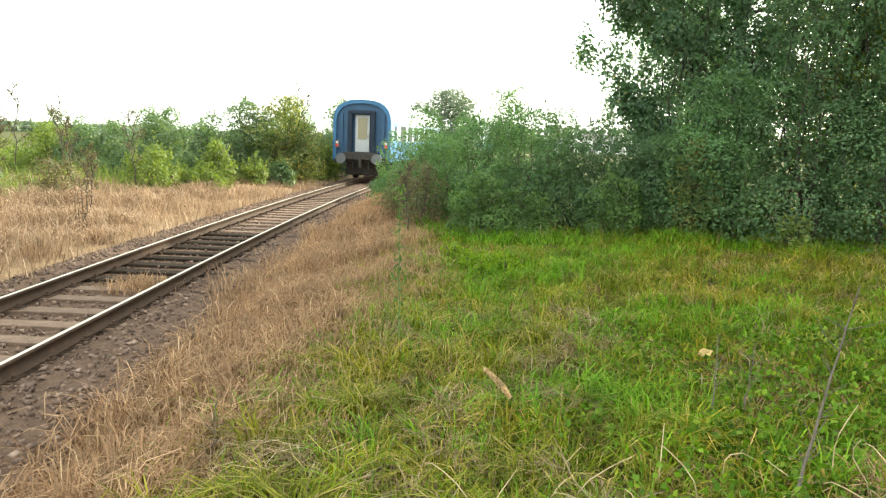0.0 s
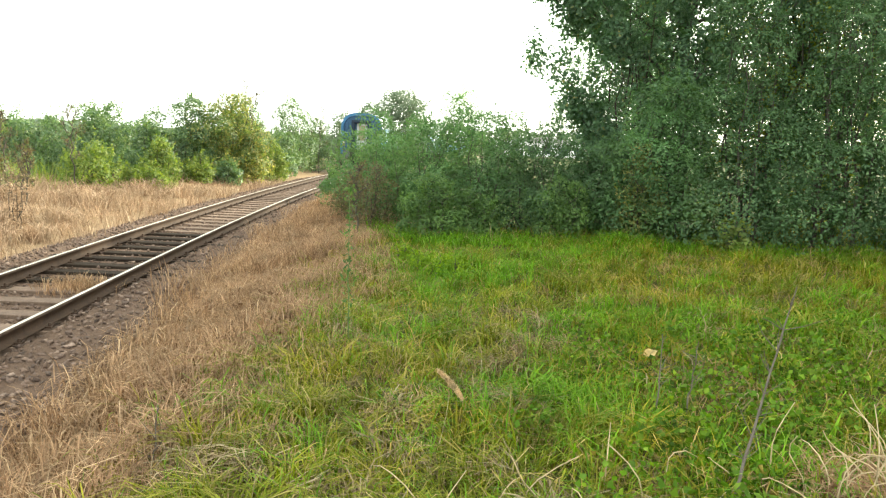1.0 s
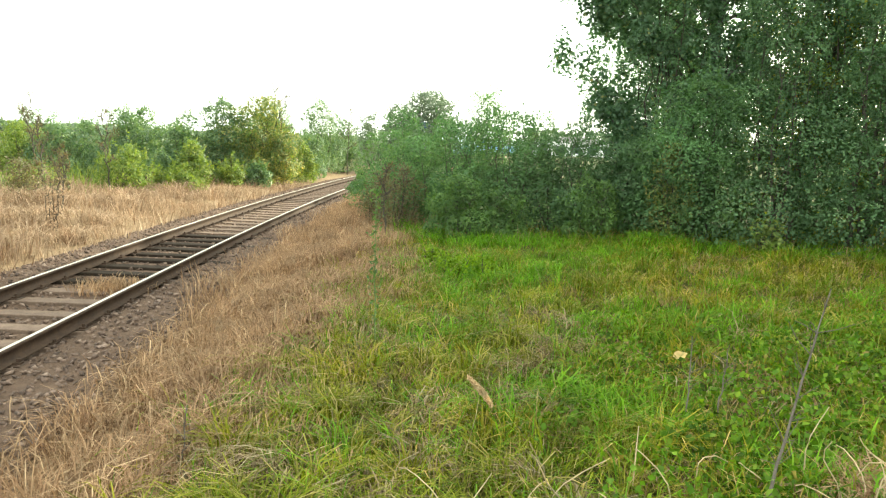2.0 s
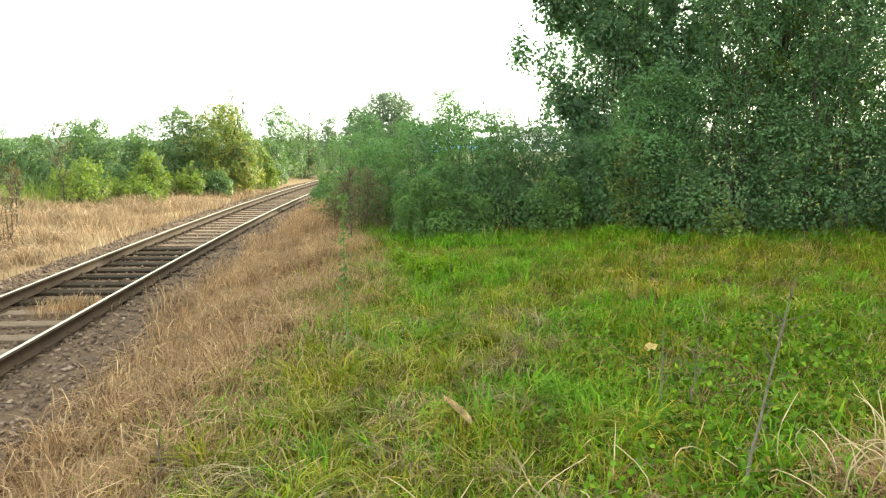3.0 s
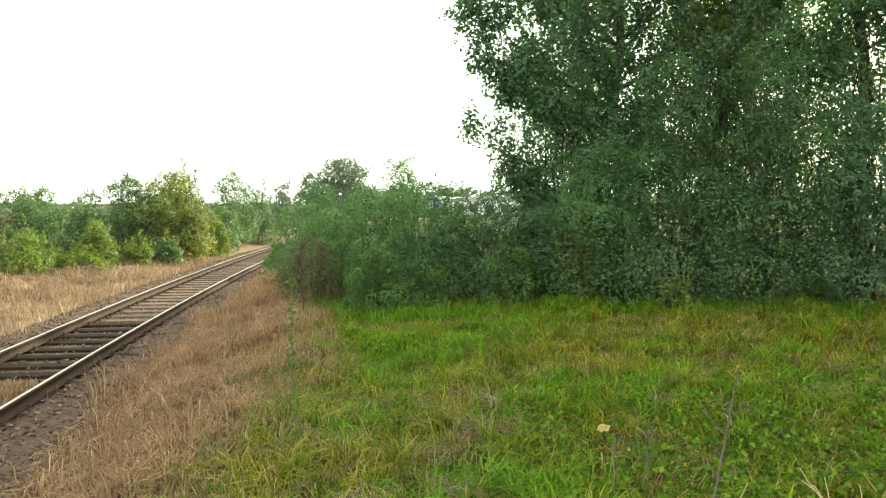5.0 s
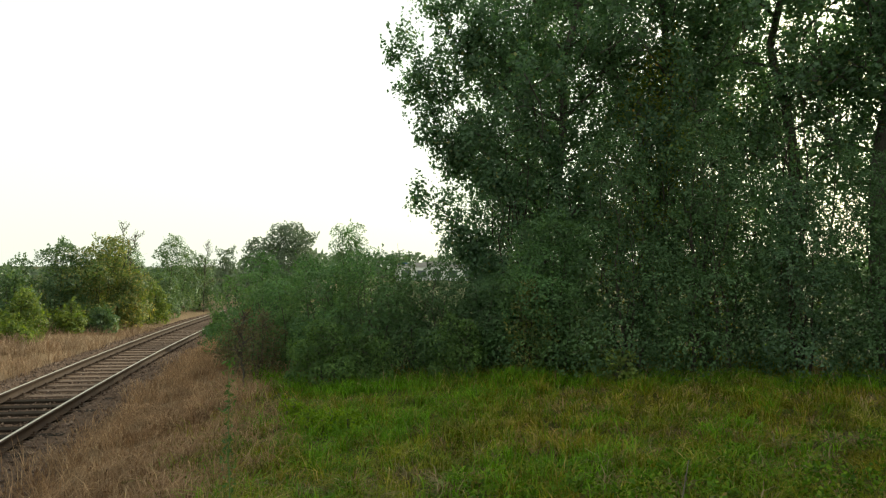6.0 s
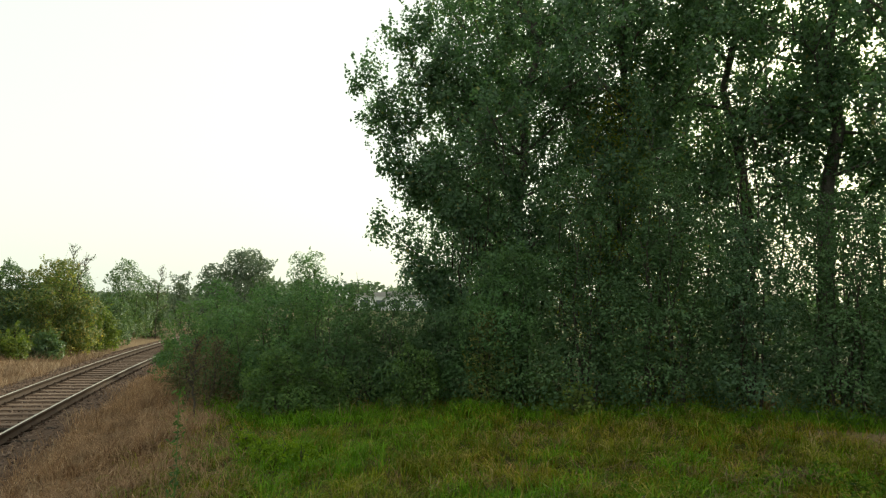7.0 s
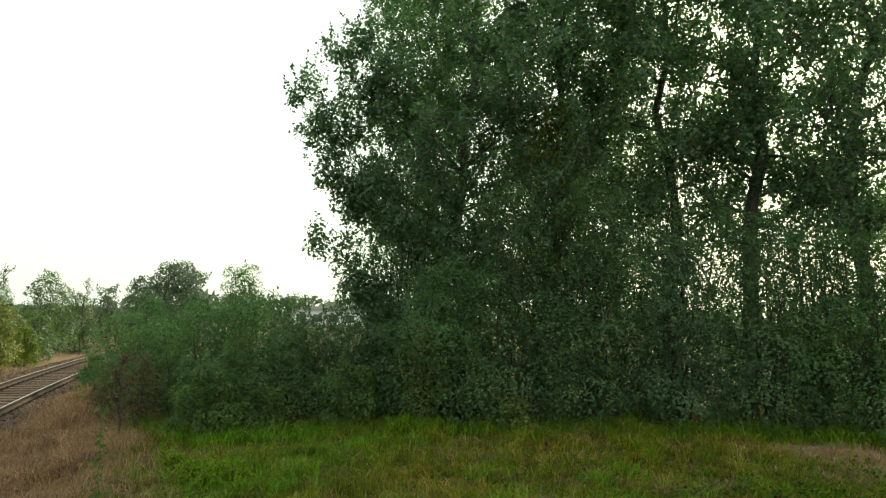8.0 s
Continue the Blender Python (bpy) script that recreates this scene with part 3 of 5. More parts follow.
def build_coach():
    """A passenger coach, its rear end at y = 0, running towards +y; z = 0 on the rail tops."""
    root = new("passenger_coach")
    tagged(root, "blue railway passenger coach with grey roof rolling away", "railway coach", "coaches of the train")
    W, L = 1.415, COACH_L
    # hollow body sides below the roof
    bm = prism([(-W, 0.95), (-W, 2.84), (-W + 0.06, 2.84), (-W + 0.06, 1.1), (W - 0.06, 1.1), (W - 0.06, 2.84), (W, 2.84), (W, 0.95)], 0.22, L - 0.22)
    body = part("body", bm, M_COACH_BLUE, root)
    roof_pts = [p for p in shell_profile(W, 2.84, 2.84, 3.86) if p[1] >= 2.84]
    part("roof", prism(roof_pts, 0.22, L - 0.22), M_COACH_ROOF, root, "grey arched coach roof, paled for the sky it reflects")
    for s in (-1, 1):
        # strip added to carry the side's glare as colour
        part("window_band", box_bm(s * (W + 0.004) - 0.006, s * (W + 0.004) + 0.006, 0.25, L - 0.25, 1.90, 2.80), M_COACH_GLARE, root, "pale band round the windows, glare on the side put into its colour")
        for k in range(10):
            y = 2.6 + k * 2.05
            win = part("window", box_bm(s * (W + 0.012) - 0.012, s * (W + 0.012) + 0.012, y, y + 1.35, 1.92, 2.72, 0.008), M_RUBBER, root)
            part("pane", box_bm(s * (W + 0.02) - 0.012, s * (W + 0.02) + 0.012, y + 0.05, y + 1.30, 1.97, 2.67), M_GLASS, win)
        for y in (0.75, L - 1.55):
            d = part("side_door", box_bm(s * (W + 0.01) - 0.012, s * (W + 0.01) + 0.012, y, y + 0.8, 1.05, 2.81, 0.008), M_COACH_BLUE, root)
            part("pane", box_bm(s * (W + 0.02) - 0.012, s * (W + 0.02) + 0.012, y + 0.18, y + 0.62, 1.95, 2.66), M_GLASS, d)
    for y0, sg in ((0.0, -1), (L, 1)):
        def span(a, b):
            return (min(y0 - sg * a, y0 - sg * b), max(y0 - sg * a, y0 - sg * b))
        outer = shell_profile(W, 0.95, 2.84, 3.86)
        inner = shell_profile(W - 0.16, 1.05, 2.78, 3.68)
        part("end_wall", prism(outer, *span(0.22, 0.102)), M_COACH_END_SHADED, root, "blue coach end wall, darkened in colour for its shade")
        # raised rim round the end
        bm = bmesh.new()
        ya, yb = span(0.0, 0.10)
        rings = [[bm.verts.new((x, y, z)) for x, z in prof] for y in (ya, yb) for prof in (outer, inner)]
        n = len(outer)
        for i in range(n - 1):
            for p, q in ((0, 1), (2, 3), (0, 2), (1, 3)):
                bm.faces.new((rings[p][i], rings[p][i + 1], rings[q][i + 1], rings[q][i]))
        bmesh.ops.recalc_face_normals(bm, faces=bm.faces)
        part("end_rim", bm, M_COACH_RIM_SHADED, root, "blue rim round the coach end, darkened in colour for its shade")
        for xo in (-1.02, 1.02):
            part("end_rib", box_bm(xo - 0.09, xo + 0.09, *span(0.04, 0.10), 1.1, 3.2, 0.02), M_COACH_END_SHADED, root, "blue corner rib, darkened in colour for its shade")
        # gangway: rubber tubes round the door
        for xo in (-0.55, 0.55):
            part("gangway_tube", box_bm(xo - 0.12, xo + 0.12, *span(-0.16, 0.10), 1.3, 3.2, 0.07), M_GANGWAY, root, "thick dark blue-grey rubber gangway tube")
        part("gangway_tube", box_bm(-0.67, 0.67, *span(-0.16, 0.10), 3.14, 3.36, 0.07), M_GANGWAY, root, "thick dark blue-grey rubber gangway tube")
        door = part("gangway_door", box_bm(-0.32, 0.38, *span(0.03, 0.10), 1.38, 3.15, 0.01), M_DOOR_GREY, root, "light grey gangway door")
        part("pane", box_bm(-0.19, 0.27, *span(0.015, 0.04), 1.98, 3.0, 0.01), M_DOOR_GLOW, door, "window pane, lit yellowish interior put into its colour and glow")
        part("door_handle", box_bm(0.29, 0.33, *span(-0.01, 0.04), 2.05, 2.2, 0.006), M_STEEL_GREY, door)
        part("footplate", box_bm(-0.85, 0.85, *span(-0.22, 0.10), 1.0, 1.36, 0.02), M_UNDER, root, "folded dark grey gangway footplate")
        part("buffer_beam", box_bm(-1.36, 1.36, *span(0.02, 0.24), 0.84, 1.12, 0.015), M_UNDER, root)
        for xo in (-0.875, 0.875):
            a, b = span(-0.50, 0.05)
            buf = part("buffer", cyl_bm(0.11, a, b, xo, 1.06), M_STEEL_GREY, root, "grimy steel buffer")
            a, b = span(-0.54, -0.50)
            part("buffer_plate", cyl_bm(0.25, a, b, xo, 1.06, 24), M_STEEL_GREY, buf)
        a, b = span(-0.30, 0.1)
        part("coupling", box_bm(-0.06, 0.06, a, b, 0.62, 1.08, 0.02), M_UNDER, root, "hanging screw coupling")
        for xo in (-1.2, 1.2):
            lamp = part("tail_lamp", box_bm(xo - 0.11, xo + 0.11, *span(-0.02, 0.10), 1.55, 1.90, 0.02), M_STEEL_GREY, root, "tail lamp box with lit red lens")
            a, b = span(-0.04, 0.0)
            part("lens", cyl_bm(0.06, a, b, xo, 1.65, 16), M_TAIL_RED, lamp, "red lens")
            part("lens", cyl_bm(0.06, a, b, xo, 1.80, 16), M_TAIL_WHITE, lamp, "pale white lens")
        for xo in (-0.38, 0.38):
            part("hose", prism([(xo - 0.025, 0.55), (xo - 0.025, 0.95), (xo + 0.025, 0.95), (xo + 0.025, 0.55)], *span(-0.12, -0.06)), M_RUBBER, root)
    # solid block added to keep the gap under each coach end dark
    for yb in (0.75, L - 1.55):
        part("gap_block", box_bm(-0.95, 0.95, yb, yb + 0.8, 0.22, 0.88, 0.06), M_UNDER, root, "dark block filling the gap under the coach end")
    part("underframe", box_bm(-1.2, 1.2, 5.2, L - 5.2, 0.45, 0.95, 0.05), M_UNDER, root, "grimy boxes under the floor")
    part("floor_frame", box_bm(-1.3, 1.3, 0.2, L - 0.2, 0.86, 0.96), M_UNDER, root)
    wheels = []
    for yc in (3.2, L - 3.2):
        for s in (-1, 1):
            part("bogie_frame", box_bm(s * 1.0 - 0.07, s * 1.0 + 0.07, yc - 1.75, yc + 1.75, 0.42, 0.72, 0.04), M_UNDER, root)
        part("bogie_bolster", box_bm(-1.05, 1.05, yc - 0.3, yc + 0.3, 0.45, 0.85, 0.04), M_UNDER, root)
        for dy in (-1.25, 1.25):
            bm = bmesh.new()
            for s in (-1, 1):
                for rad, x0, x1 in ((0.46, 0.70, 0.83), (0.485, 0.685, 0.715)):
                    m = Matrix.Translation((s * (x0 + x1) / 2, 0, 0)) @ Matrix.Rotation(radians(90), 4, "Y")
                    bmesh.ops.create_cone(bm, cap_ends=True, segments=28, radius1=rad, radius2=rad, depth=x1 - x0, matrix=m)
            bmesh.ops.create_cone(bm, cap_ends=True, segments=12, radius1=0.08, radius2=0.08, depth=1.9, matrix=Matrix.Rotation(radians(90), 4, "Y"))
            ws = part("wheelset", bm, M_UNDER, root, "steel wheelset with dark tyres")
            ws.location = (0, yc + dy, 0.46)
            wheels.append((ws, yc + dy))
    return root


coach = build_coach()
coach_ahead = copy_thing(coach, pose(0, 60, 0))


# ---- woody plants ----
def grow(rng, base, height, spread, levels, n_limbs, trunk_r, lean=(0, 0), low=0.25, up=0.5, shape=1.0, inner=0, reaches=(), core=0):
    """A trunk with limbs and twigs: wood segments, twig segments and the places of leaf clumps."""
    wood, twigs, clumps = [], [], []
    base = np.array(base, float)
    n = 9
    line = [base]
    wob = rng.normal(0, 0.025 * height, (n, 2))
    for k in range(1, n + 1):
        f = k / n
        line.append(base + np.array([lean[0] * f + wob[k - 1, 0] * f, lean[1] * f + wob[k - 1, 1] * f, height * f]))
    for k in range(n):
        wood.append((line[k], line[k + 1], trunk_r * (1 - k / n) ** 0.8 + 0.012, trunk_r * (1 - (k + 1) / n) ** 0.8 + 0.012))

    def limb(p, d, length, r, level):
        q = p
        steps = 4
        for i in range(steps):
            d = d + rng.normal(0, 0.17, 3) + np.array([0, 0, 0.06 * up])
            d = d / np.linalg.norm(d)
            nq = q + d * length / steps
            wood.append((q, nq, r * (1 - i / steps) + 0.004, r * (1 - (i + 1) / steps) + 0.004))
            if level > 0 and i >= 1:
                for _ in range(2):
                    e = d * 0.55 + rng.normal(0, 0.6, 3)
                    limb(nq, e / np.linalg.norm(e), length * rng.uniform(0.35, 0.6), r * 0.45, level - 1)
            if level == 0:
                twigs.append((q, nq))
            q = nq
            if level == levels and i >= 1 or level == levels - 1 and i == steps - 1:
                clumps.append((q, length))
        if level > 0:
            for _ in range(2):
                e = d + rng.normal(0, 0.4, 3)
                limb(q, e / np.linalg.norm(e), length * 0.45, r * 0.35, level - 1)

    for k in range(n_limbs):
        f = low + (0.97 - low) * (k + rng.random()) / n_limbs
        i = min(int(f * n), n - 1)
        p = line[i] + (line[i + 1] - line[i]) * (f * n - i)
        a = k * 2.4 + rng.uniform(-0.5, 0.5)
        g = (f - low) / (1 - low)
        reach = spread * (0.45 + 0.75 * math.sin(math.pi * min(1, 0.22 + 0.78 * g) ** shape)) * rng.uniform(0.65, 1.1)
        d = np.array([math.cos(a), math.sin(a), up * (0.4 + 0.9 * g)])
        limb(p, d / np.linalg.norm(d), reach, max(trunk_r * 0.32 * (1 - 0.6 * f), 0.012), levels)
    for f in np.linspace(low + 0.08, 0.95, core) if core else ():
        clumps.append((line[min(int(f * n), n - 1)] + rng.normal(0, 0.45, 3), 2.0))
    for k in range(inner):
        f = low + (0.95 - low) * (k + rng.random()) / inner
        i = min(int(f * n), n - 1)
        p = line[i] + (line[i + 1] - line[i]) * (f * n - i)
        a = k * 2.4 + 1.1
        d = np.array([math.cos(a), math.sin(a), 0.5])
        limb(p, d / np.linalg.norm(d), spread * rng.uniform(0.3, 0.55), 0.02, levels)
    for end in reaches:
        end = np.array(end, float)
        f = max(low, (end[2] - 0.6 * math.hypot(end[0], end[1])) / height)
        i = min(int(f * n), n - 1)
        d = end - line[i]
        far = np.linalg.norm(d)
        pts = [line[i] + d * g + [0, 0, 0.12 * far * math.sin(math.pi * g) * -0.6] + rng.normal(0, 0.05, 3) for g in np.linspace(0, 0.94, 7)]
        wood += [(pts[k], pts[k + 1], 0.3 * trunk_r * (1.05 - k / 6), 0.3 * trunk_r * (0.9 - 0.14 * k)) for k in range(6)]
        for g in np.linspace(0.45, 0.93, 15):
            r = 0.85 * (1 - g) + 0.2
            c = line[i] + d * g - [0, 0, 0.07 * far * math.sin(math.pi * g)] + rng.normal(0, 0.5 * r, 3) * [0.6, 1.0, 0.9]
            clumps.append((c, (r - 0.16) / 0.17))
    return wood, twigs, clumps


def leaves_on(twigs, total, rng, scatter):
    A = np.array([t[0] for t in twigs])
    B = np.array([t[1] for t in twigs])
    i = rng.integers(0, len(A), total)
    f = rng.random((total, 1))
    return A[i] + (B[i] - A[i]) * f + rng.normal(0, scatter, (total, 3))


def build_tree(name, label, category, group, seed, base, height, spread, leaf_n, leaf_size, mat, trunk_r, lean=(0, 0), low=0.25, limbs=16, levels=2, up=0.5, shape=1.0, inner=24, reaches=(), clump=1.0, core=0):
    rng = np.random.default_rng(seed)
    wood, twigs, clumps = grow(rng, (0, 0, 0), height, spread, levels, limbs, trunk_r, lean, low, up, shape, inner, reaches, core)
    root = new(name)
    root.location = (base[0], base[1], float(ground_z(base[0], base[1])) - 0.05)
    tagged(root, label, category, group)
    fat = [w for w in wood if w[2] > 0.03]
    thin = [w for w in wood if 0.012 < w[2] <= 0.03]
    V1, F1 = tubes(fat, 8) if fat else (np.zeros((0, 3)), np.zeros((0, 4), int))
    V2, F2 = tubes(thin, 3)
    child("trunk", mesh_from("trunk", np.concatenate([V1, V2]), [F1, F2 + len(V1)], [M_BARK], smooth=True), root, "grey bark trunk and limbs")
    C = np.array([c for c, _ in clumps])
    rl = np.minimum(np.array([0.16 + 0.17 * ln for _, ln in clumps]), 0.5) * rng.uniform(0.75, 1.2, len(clumps)) * clump
    C = C + rng.normal(0, 0.12, C.shape)
    R = np.stack([rl, rl, rl * 1.1], 1)
    ok = C[:, 2] > 0.3
    V, F = lobed_foliage(rng, C[ok], R[ok], leaf_n, leaf_size, seed * 0.37, leaf_n // 55, 0.6, 0.3, 0.66, 0.3, False)
    child("crown", mesh_from("crown", V, [F], [mat]), root, "loose crown of small leaves")
    return root


def build_bush(name, label, category, group, seed, base, radius, height, leaf_n, leaf_size, mat, lobes=9, shoots=60, shoot_len=0.3, pit=0.2, round_top=False):
    """A many-stemmed shrub: stems fan out from the base into leafy lobes that reach to the ground."""
    rng = np.random.default_rng(seed)
    C, R, wood = [], [], []
    size = min(radius * 0.42, 0.3 + 0.14 * height)
    layers = max(2, round(height / (size * 0.95)))
    for k in range(layers):
        mid = height * (k + 0.45) / layers
        g = mid / height
        wide = radius * (math.sqrt(max(0.0, 1 - (1.3 * (g - 0.3)) ** 2)) if round_top else 1 - 0.55 * max(0.0, g - 0.35) ** 1.4 / 0.5)
        count = max(4, round(lobes * 0.75 * (wide / radius) ** 1.5))
        for q in range(count):
            a = q * 2.4 + k * 1.3 + rng.uniform(-0.5, 0.5)
            r = wide * 0.8 * math.sqrt((q + 0.35) / count) * rng.uniform(0.8, 1.15)
            rl = size * rng.uniform(0.65, 1.15) * (1 - 0.35 * g**2)
            C.append(np.array([math.cos(a) * r, math.sin(a) * r, max(mid + size * rng.uniform(-0.4, 0.4), rl * 0.6)]))
            R.append((rl, rl, rl * rng.uniform(0.75, 1.0)))
    for k in range(lobes):
        tip = C[-1 - k % len(C)]
        foot = np.array([tip[0] * 0.35 + rng.normal(0, 0.08 * radius), tip[1] * 0.35 + rng.normal(0, 0.08 * radius), 0.0])
        q, steps = foot, 6
        for i in range(1, steps + 1):
            f = i / steps
            nq = foot + (tip - foot) * np.array([f**0.8, f**0.8, f]) + rng.normal(0, 0.016 * height, 3)
            wood.append((q, nq, 0.02 * (1.1 - f) * height / 2.5 + 0.004, 0.02 * (1.0 - f) * height / 2.5 + 0.004))
            for _ in range(2):
                d = rng.normal(0, 1, 3) + [0, 0, 0.4]
                d /= np.linalg.norm(d)
                end = nq + d * size * rng.uniform(0.5, 1.0)
                end[2] = max(end[2], 0.04)
                wood.append((nq, end, 0.006, 0.003))
            q = nq
    root = new(name)
    root.location = (base[0], base[1], float(ground_z(base[0], base[1])) - 0.03)
    tagged(root, label, category, group)
    V, F = tubes(wood, 3)
    child("wood", mesh_from("wood", V, [F], [M_TWIG]), root, "thin brown woody stems")
    V, F = lobed_foliage(rng, C, R, leaf_n, leaf_size, seed * 0.37, shoots, shoot_len, pit)
    child("foliage", mesh_from("foliage", V, [F], [mat]), root, "dense small leaves")
    return root


TREES = [
    # x, y, height, spread, leaves, trunk radius, lean, low
    (7.25, 17.6, 13.5, 2.6, 84000, 0.17, (-0.6, -0.4), 0.08),
    (8.8, 16.4, 13.0, 2.9, 62000, 0.16, (1.2, 0.0), 0.12),
    (8.0, 21.5, 14.0, 3.2, 48000, 0.18, (-0.3, 0.5), 0.12),
    (12.4, 15.9, 14.0, 2.7, 36000, 0.17, (0.3, 0.0), 0.25),
    (13.4, 13.9, 14.5, 2.8, 36000, 0.21, (0.2, 0.2), 0.28),
    (15.2, 12.2, 13.5, 2.9, 38000, 0.19, (-0.3, 0.3), 0.25),
    (17.6, 10.6, 13.0, 2.8, 28000, 0.19, (0.3, 0.0), 0.2),
    (14.0, 20.5, 13.0, 3.2, 18000, 0.19, (0.0, 0.0), 0.15),
    # unseen tree, added at the end of the row for shade
    (18.5, 7.2, 12.5, 2.8, 18000, 0.18, (0.0, 0.0), 0.2),
]
# limbs of the first tree that stand out from its crown
REACHES = [(-5.1, -0.6, 7.9), (-4.55, -0.6, 4.55), (-3.85, -0.6, 9.6), (-4.3, -0.6, 8.9), (-4.8, -0.6, 7.0), (-4.1, -0.6, 5.7), (-3.8, -0.6, 3.75), (-3.2, -0.6, 2.9)]
for k, (x, y, h, sp, ln, tr, le, lo) in enumerate(TREES):
    build_tree("tree", "tall poplar with dark green leaves standing behind the thicket", "tree", "poplars beside the meadow", 100 + k, (x, y), h, sp, ln, 0.108 if k < 3 else 0.122, M_TREE_LEAF, tr, le, lo, 26, 2, 0.65, 1.0, 18, REACHES if k == 0 else (), 1.0 if k < 3 else 1.12, 30 if k < 3 else 0)

THICKET = [
    # x, y, radius, height, leaves
    (-1.05, 20.2, 1.15, 2.2, 9000), (-0.3, 18.2, 1.3, 2.5, 13000), (0.7, 16.6, 1.5, 2.6, 15000), (1.9, 15.9, 1.45, 2.65, 15000),
    (3.1, 15.6, 1.4, 2.35, 14000), (4.3, 15.4, 1.35, 2.25, 15000), (0.9, 19.5, 1.6, 2.6, 8000), (3.0, 18.8, 1.7, 2.3, 9000), (-0.2, 22.8, 1.4, 2.0, 9000),
]
for k, (x, y, r, h, ln) in enumerate(THICKET):
    build_bush("bush", "dense green thicket bush beside the railway", "bush", "thicket beside the meadow", 200 + k, (x, y), r, h, ln, 0.062, M_WILLOW_LEAF if k in (4, 5, 7) else M_HEDGE_LEAF, 9, 130, 0.24)
for k, (x, y, r, h, ln) in enumerate([(0.85, 14.75, 0.8, 1.25, 7000), (1.7, 14.6, 0.6, 0.9, 4000), (3.6, 14.6, 0.75, 1.2, 5000)]):
    build_bush("bush", "low leafy green bush in front of the thicket", "bush", "thicket beside the meadow", 220 + k, (x, y), r, h, ln, 0.06, M_FRESH_LEAF, 7, 60, 0.25)
for k, (x, y, r, h, ln) in enumerate([(0.55, 10.9, 0.45, 0.42, 1500), (1.05, 10.6, 0.4, 0.36, 1200), (0.2, 11.8, 0.35, 0.35, 800)]):
    build_bush("weed_patch", "low leafy lime-green weed patch in the meadow", "weeds", "weed patches in the meadow", 240 + k, (x, y), r, h, ln, 0.05, M_LIME_WEED, 6, 30, 0.12)
for k, (x, y, r, h, ln) in enumerate([(-0.45, 16.0, 0.65, 1.45, 3200), (-1.15, 17.6, 0.55, 1.2, 2200)]):
    build_bush("bush", "russet half-withered bush at the edge of the thicket", "bush", "thicket beside the meadow", 230 + k, (x, y), r, h, ln, 0.05, M_RUST_LEAF, 6, 50, 0.3, 0.35)
build_bush("bush", "yellowing bush at the end of the thicket", "bush", "thicket beside the meadow", 245, (5.0, 14.2), 0.6, 2.0, 5000, 0.06, M_YELLOW_SUN_LEAF, 7, 60, 0.4, 0.35)
build_bush("weed_patch", "bright green broad-leaved weed under the shrubs", "weeds", "", 246, (6.35, 12.7), 0.5, 0.75, 700, 0.1, M_LIME_LEAF, 5, 12, 0.25, 0.35)
build_bush("bush", "low leafy green bush leaning out towards the rail", "bush", "thicket beside the meadow", 247, (-2.25, 25.2), 0.55, 0.95, 3500, 0.07, M_FRESH_LEAF, 6, 40, 0.25, 0.3)
SHRUBS = [
    # x, y, radius, height, leaves, leaf length, material
    (5.7, 16.9, 1.9, 6.2, 24500, 0.08, M_TREE_LEAF),
    (5.6, 14.6, 1.5, 3.3, 20200, 0.064, M_HEDGE_LEAF), (7.0, 13.9, 1.7, 4.7, 26100, 0.064, M_WILLOW_LEAF), (8.6, 13.2, 1.7, 5.2, 28500, 0.064, M_WILLOW_LEAF),
    (10.0, 12.4, 1.5, 3.8, 22500, 0.064, M_TREE_LEAF), (11.2, 11.3, 1.6, 4.5, 24900, 0.064, M_WILLOW_LEAF), (12.6, 10.2, 1.6, 3.8, 22500, 0.064, M_HEDGE_LEAF),
    (13.8, 8.8, 1.6, 3.8, 14200, 0.064, M_WILLOW_LEAF), (8.9, 16.0, 1.9, 7.6, 12000, 0.09, M_SUN_TINTED_LEAF), (11.2, 14.2, 1.9, 6.8, 12000, 0.09, M_TREE_LEAF),
    (13.6, 11.9, 1.9, 6.2, 11300, 0.09, M_TREE_LEAF), (11.6, 18.6, 2.3, 9.0, 13200, 0.08, M_YELLOW_SUN_LEAF), (16.0, 9.6, 1.9, 5.5, 7700, 0.09, M_TREE_LEAF),
    (15.6, 14.6, 2.2, 6.5, 9000, 0.11, M_TREE_LEAF), (18.4, 12.4, 2.2, 6.0, 8200, 0.11, M_TREE_LEAF), (15.2, 7.6, 1.6, 4.6, 9000, 0.085, M_WILLOW_LEAF),
]
# the two yellow shrubs carry the backlight in their leaf colour
for k, (x, y, r, h, ln, ls, mat) in enumerate(SHRUBS):
    build_bush("shrub", "tall shrub behind the poplars with sunlight tinted into its leaves" if mat in (M_YELLOW_SUN_LEAF, M_SUN_TINTED_LEAF) else "tall green shrub under the poplars", "shrub", "shrubs under the poplars", 250 + k, (x, y), r, h, ln, ls, mat, 10, 160, 0.5, 0.3)

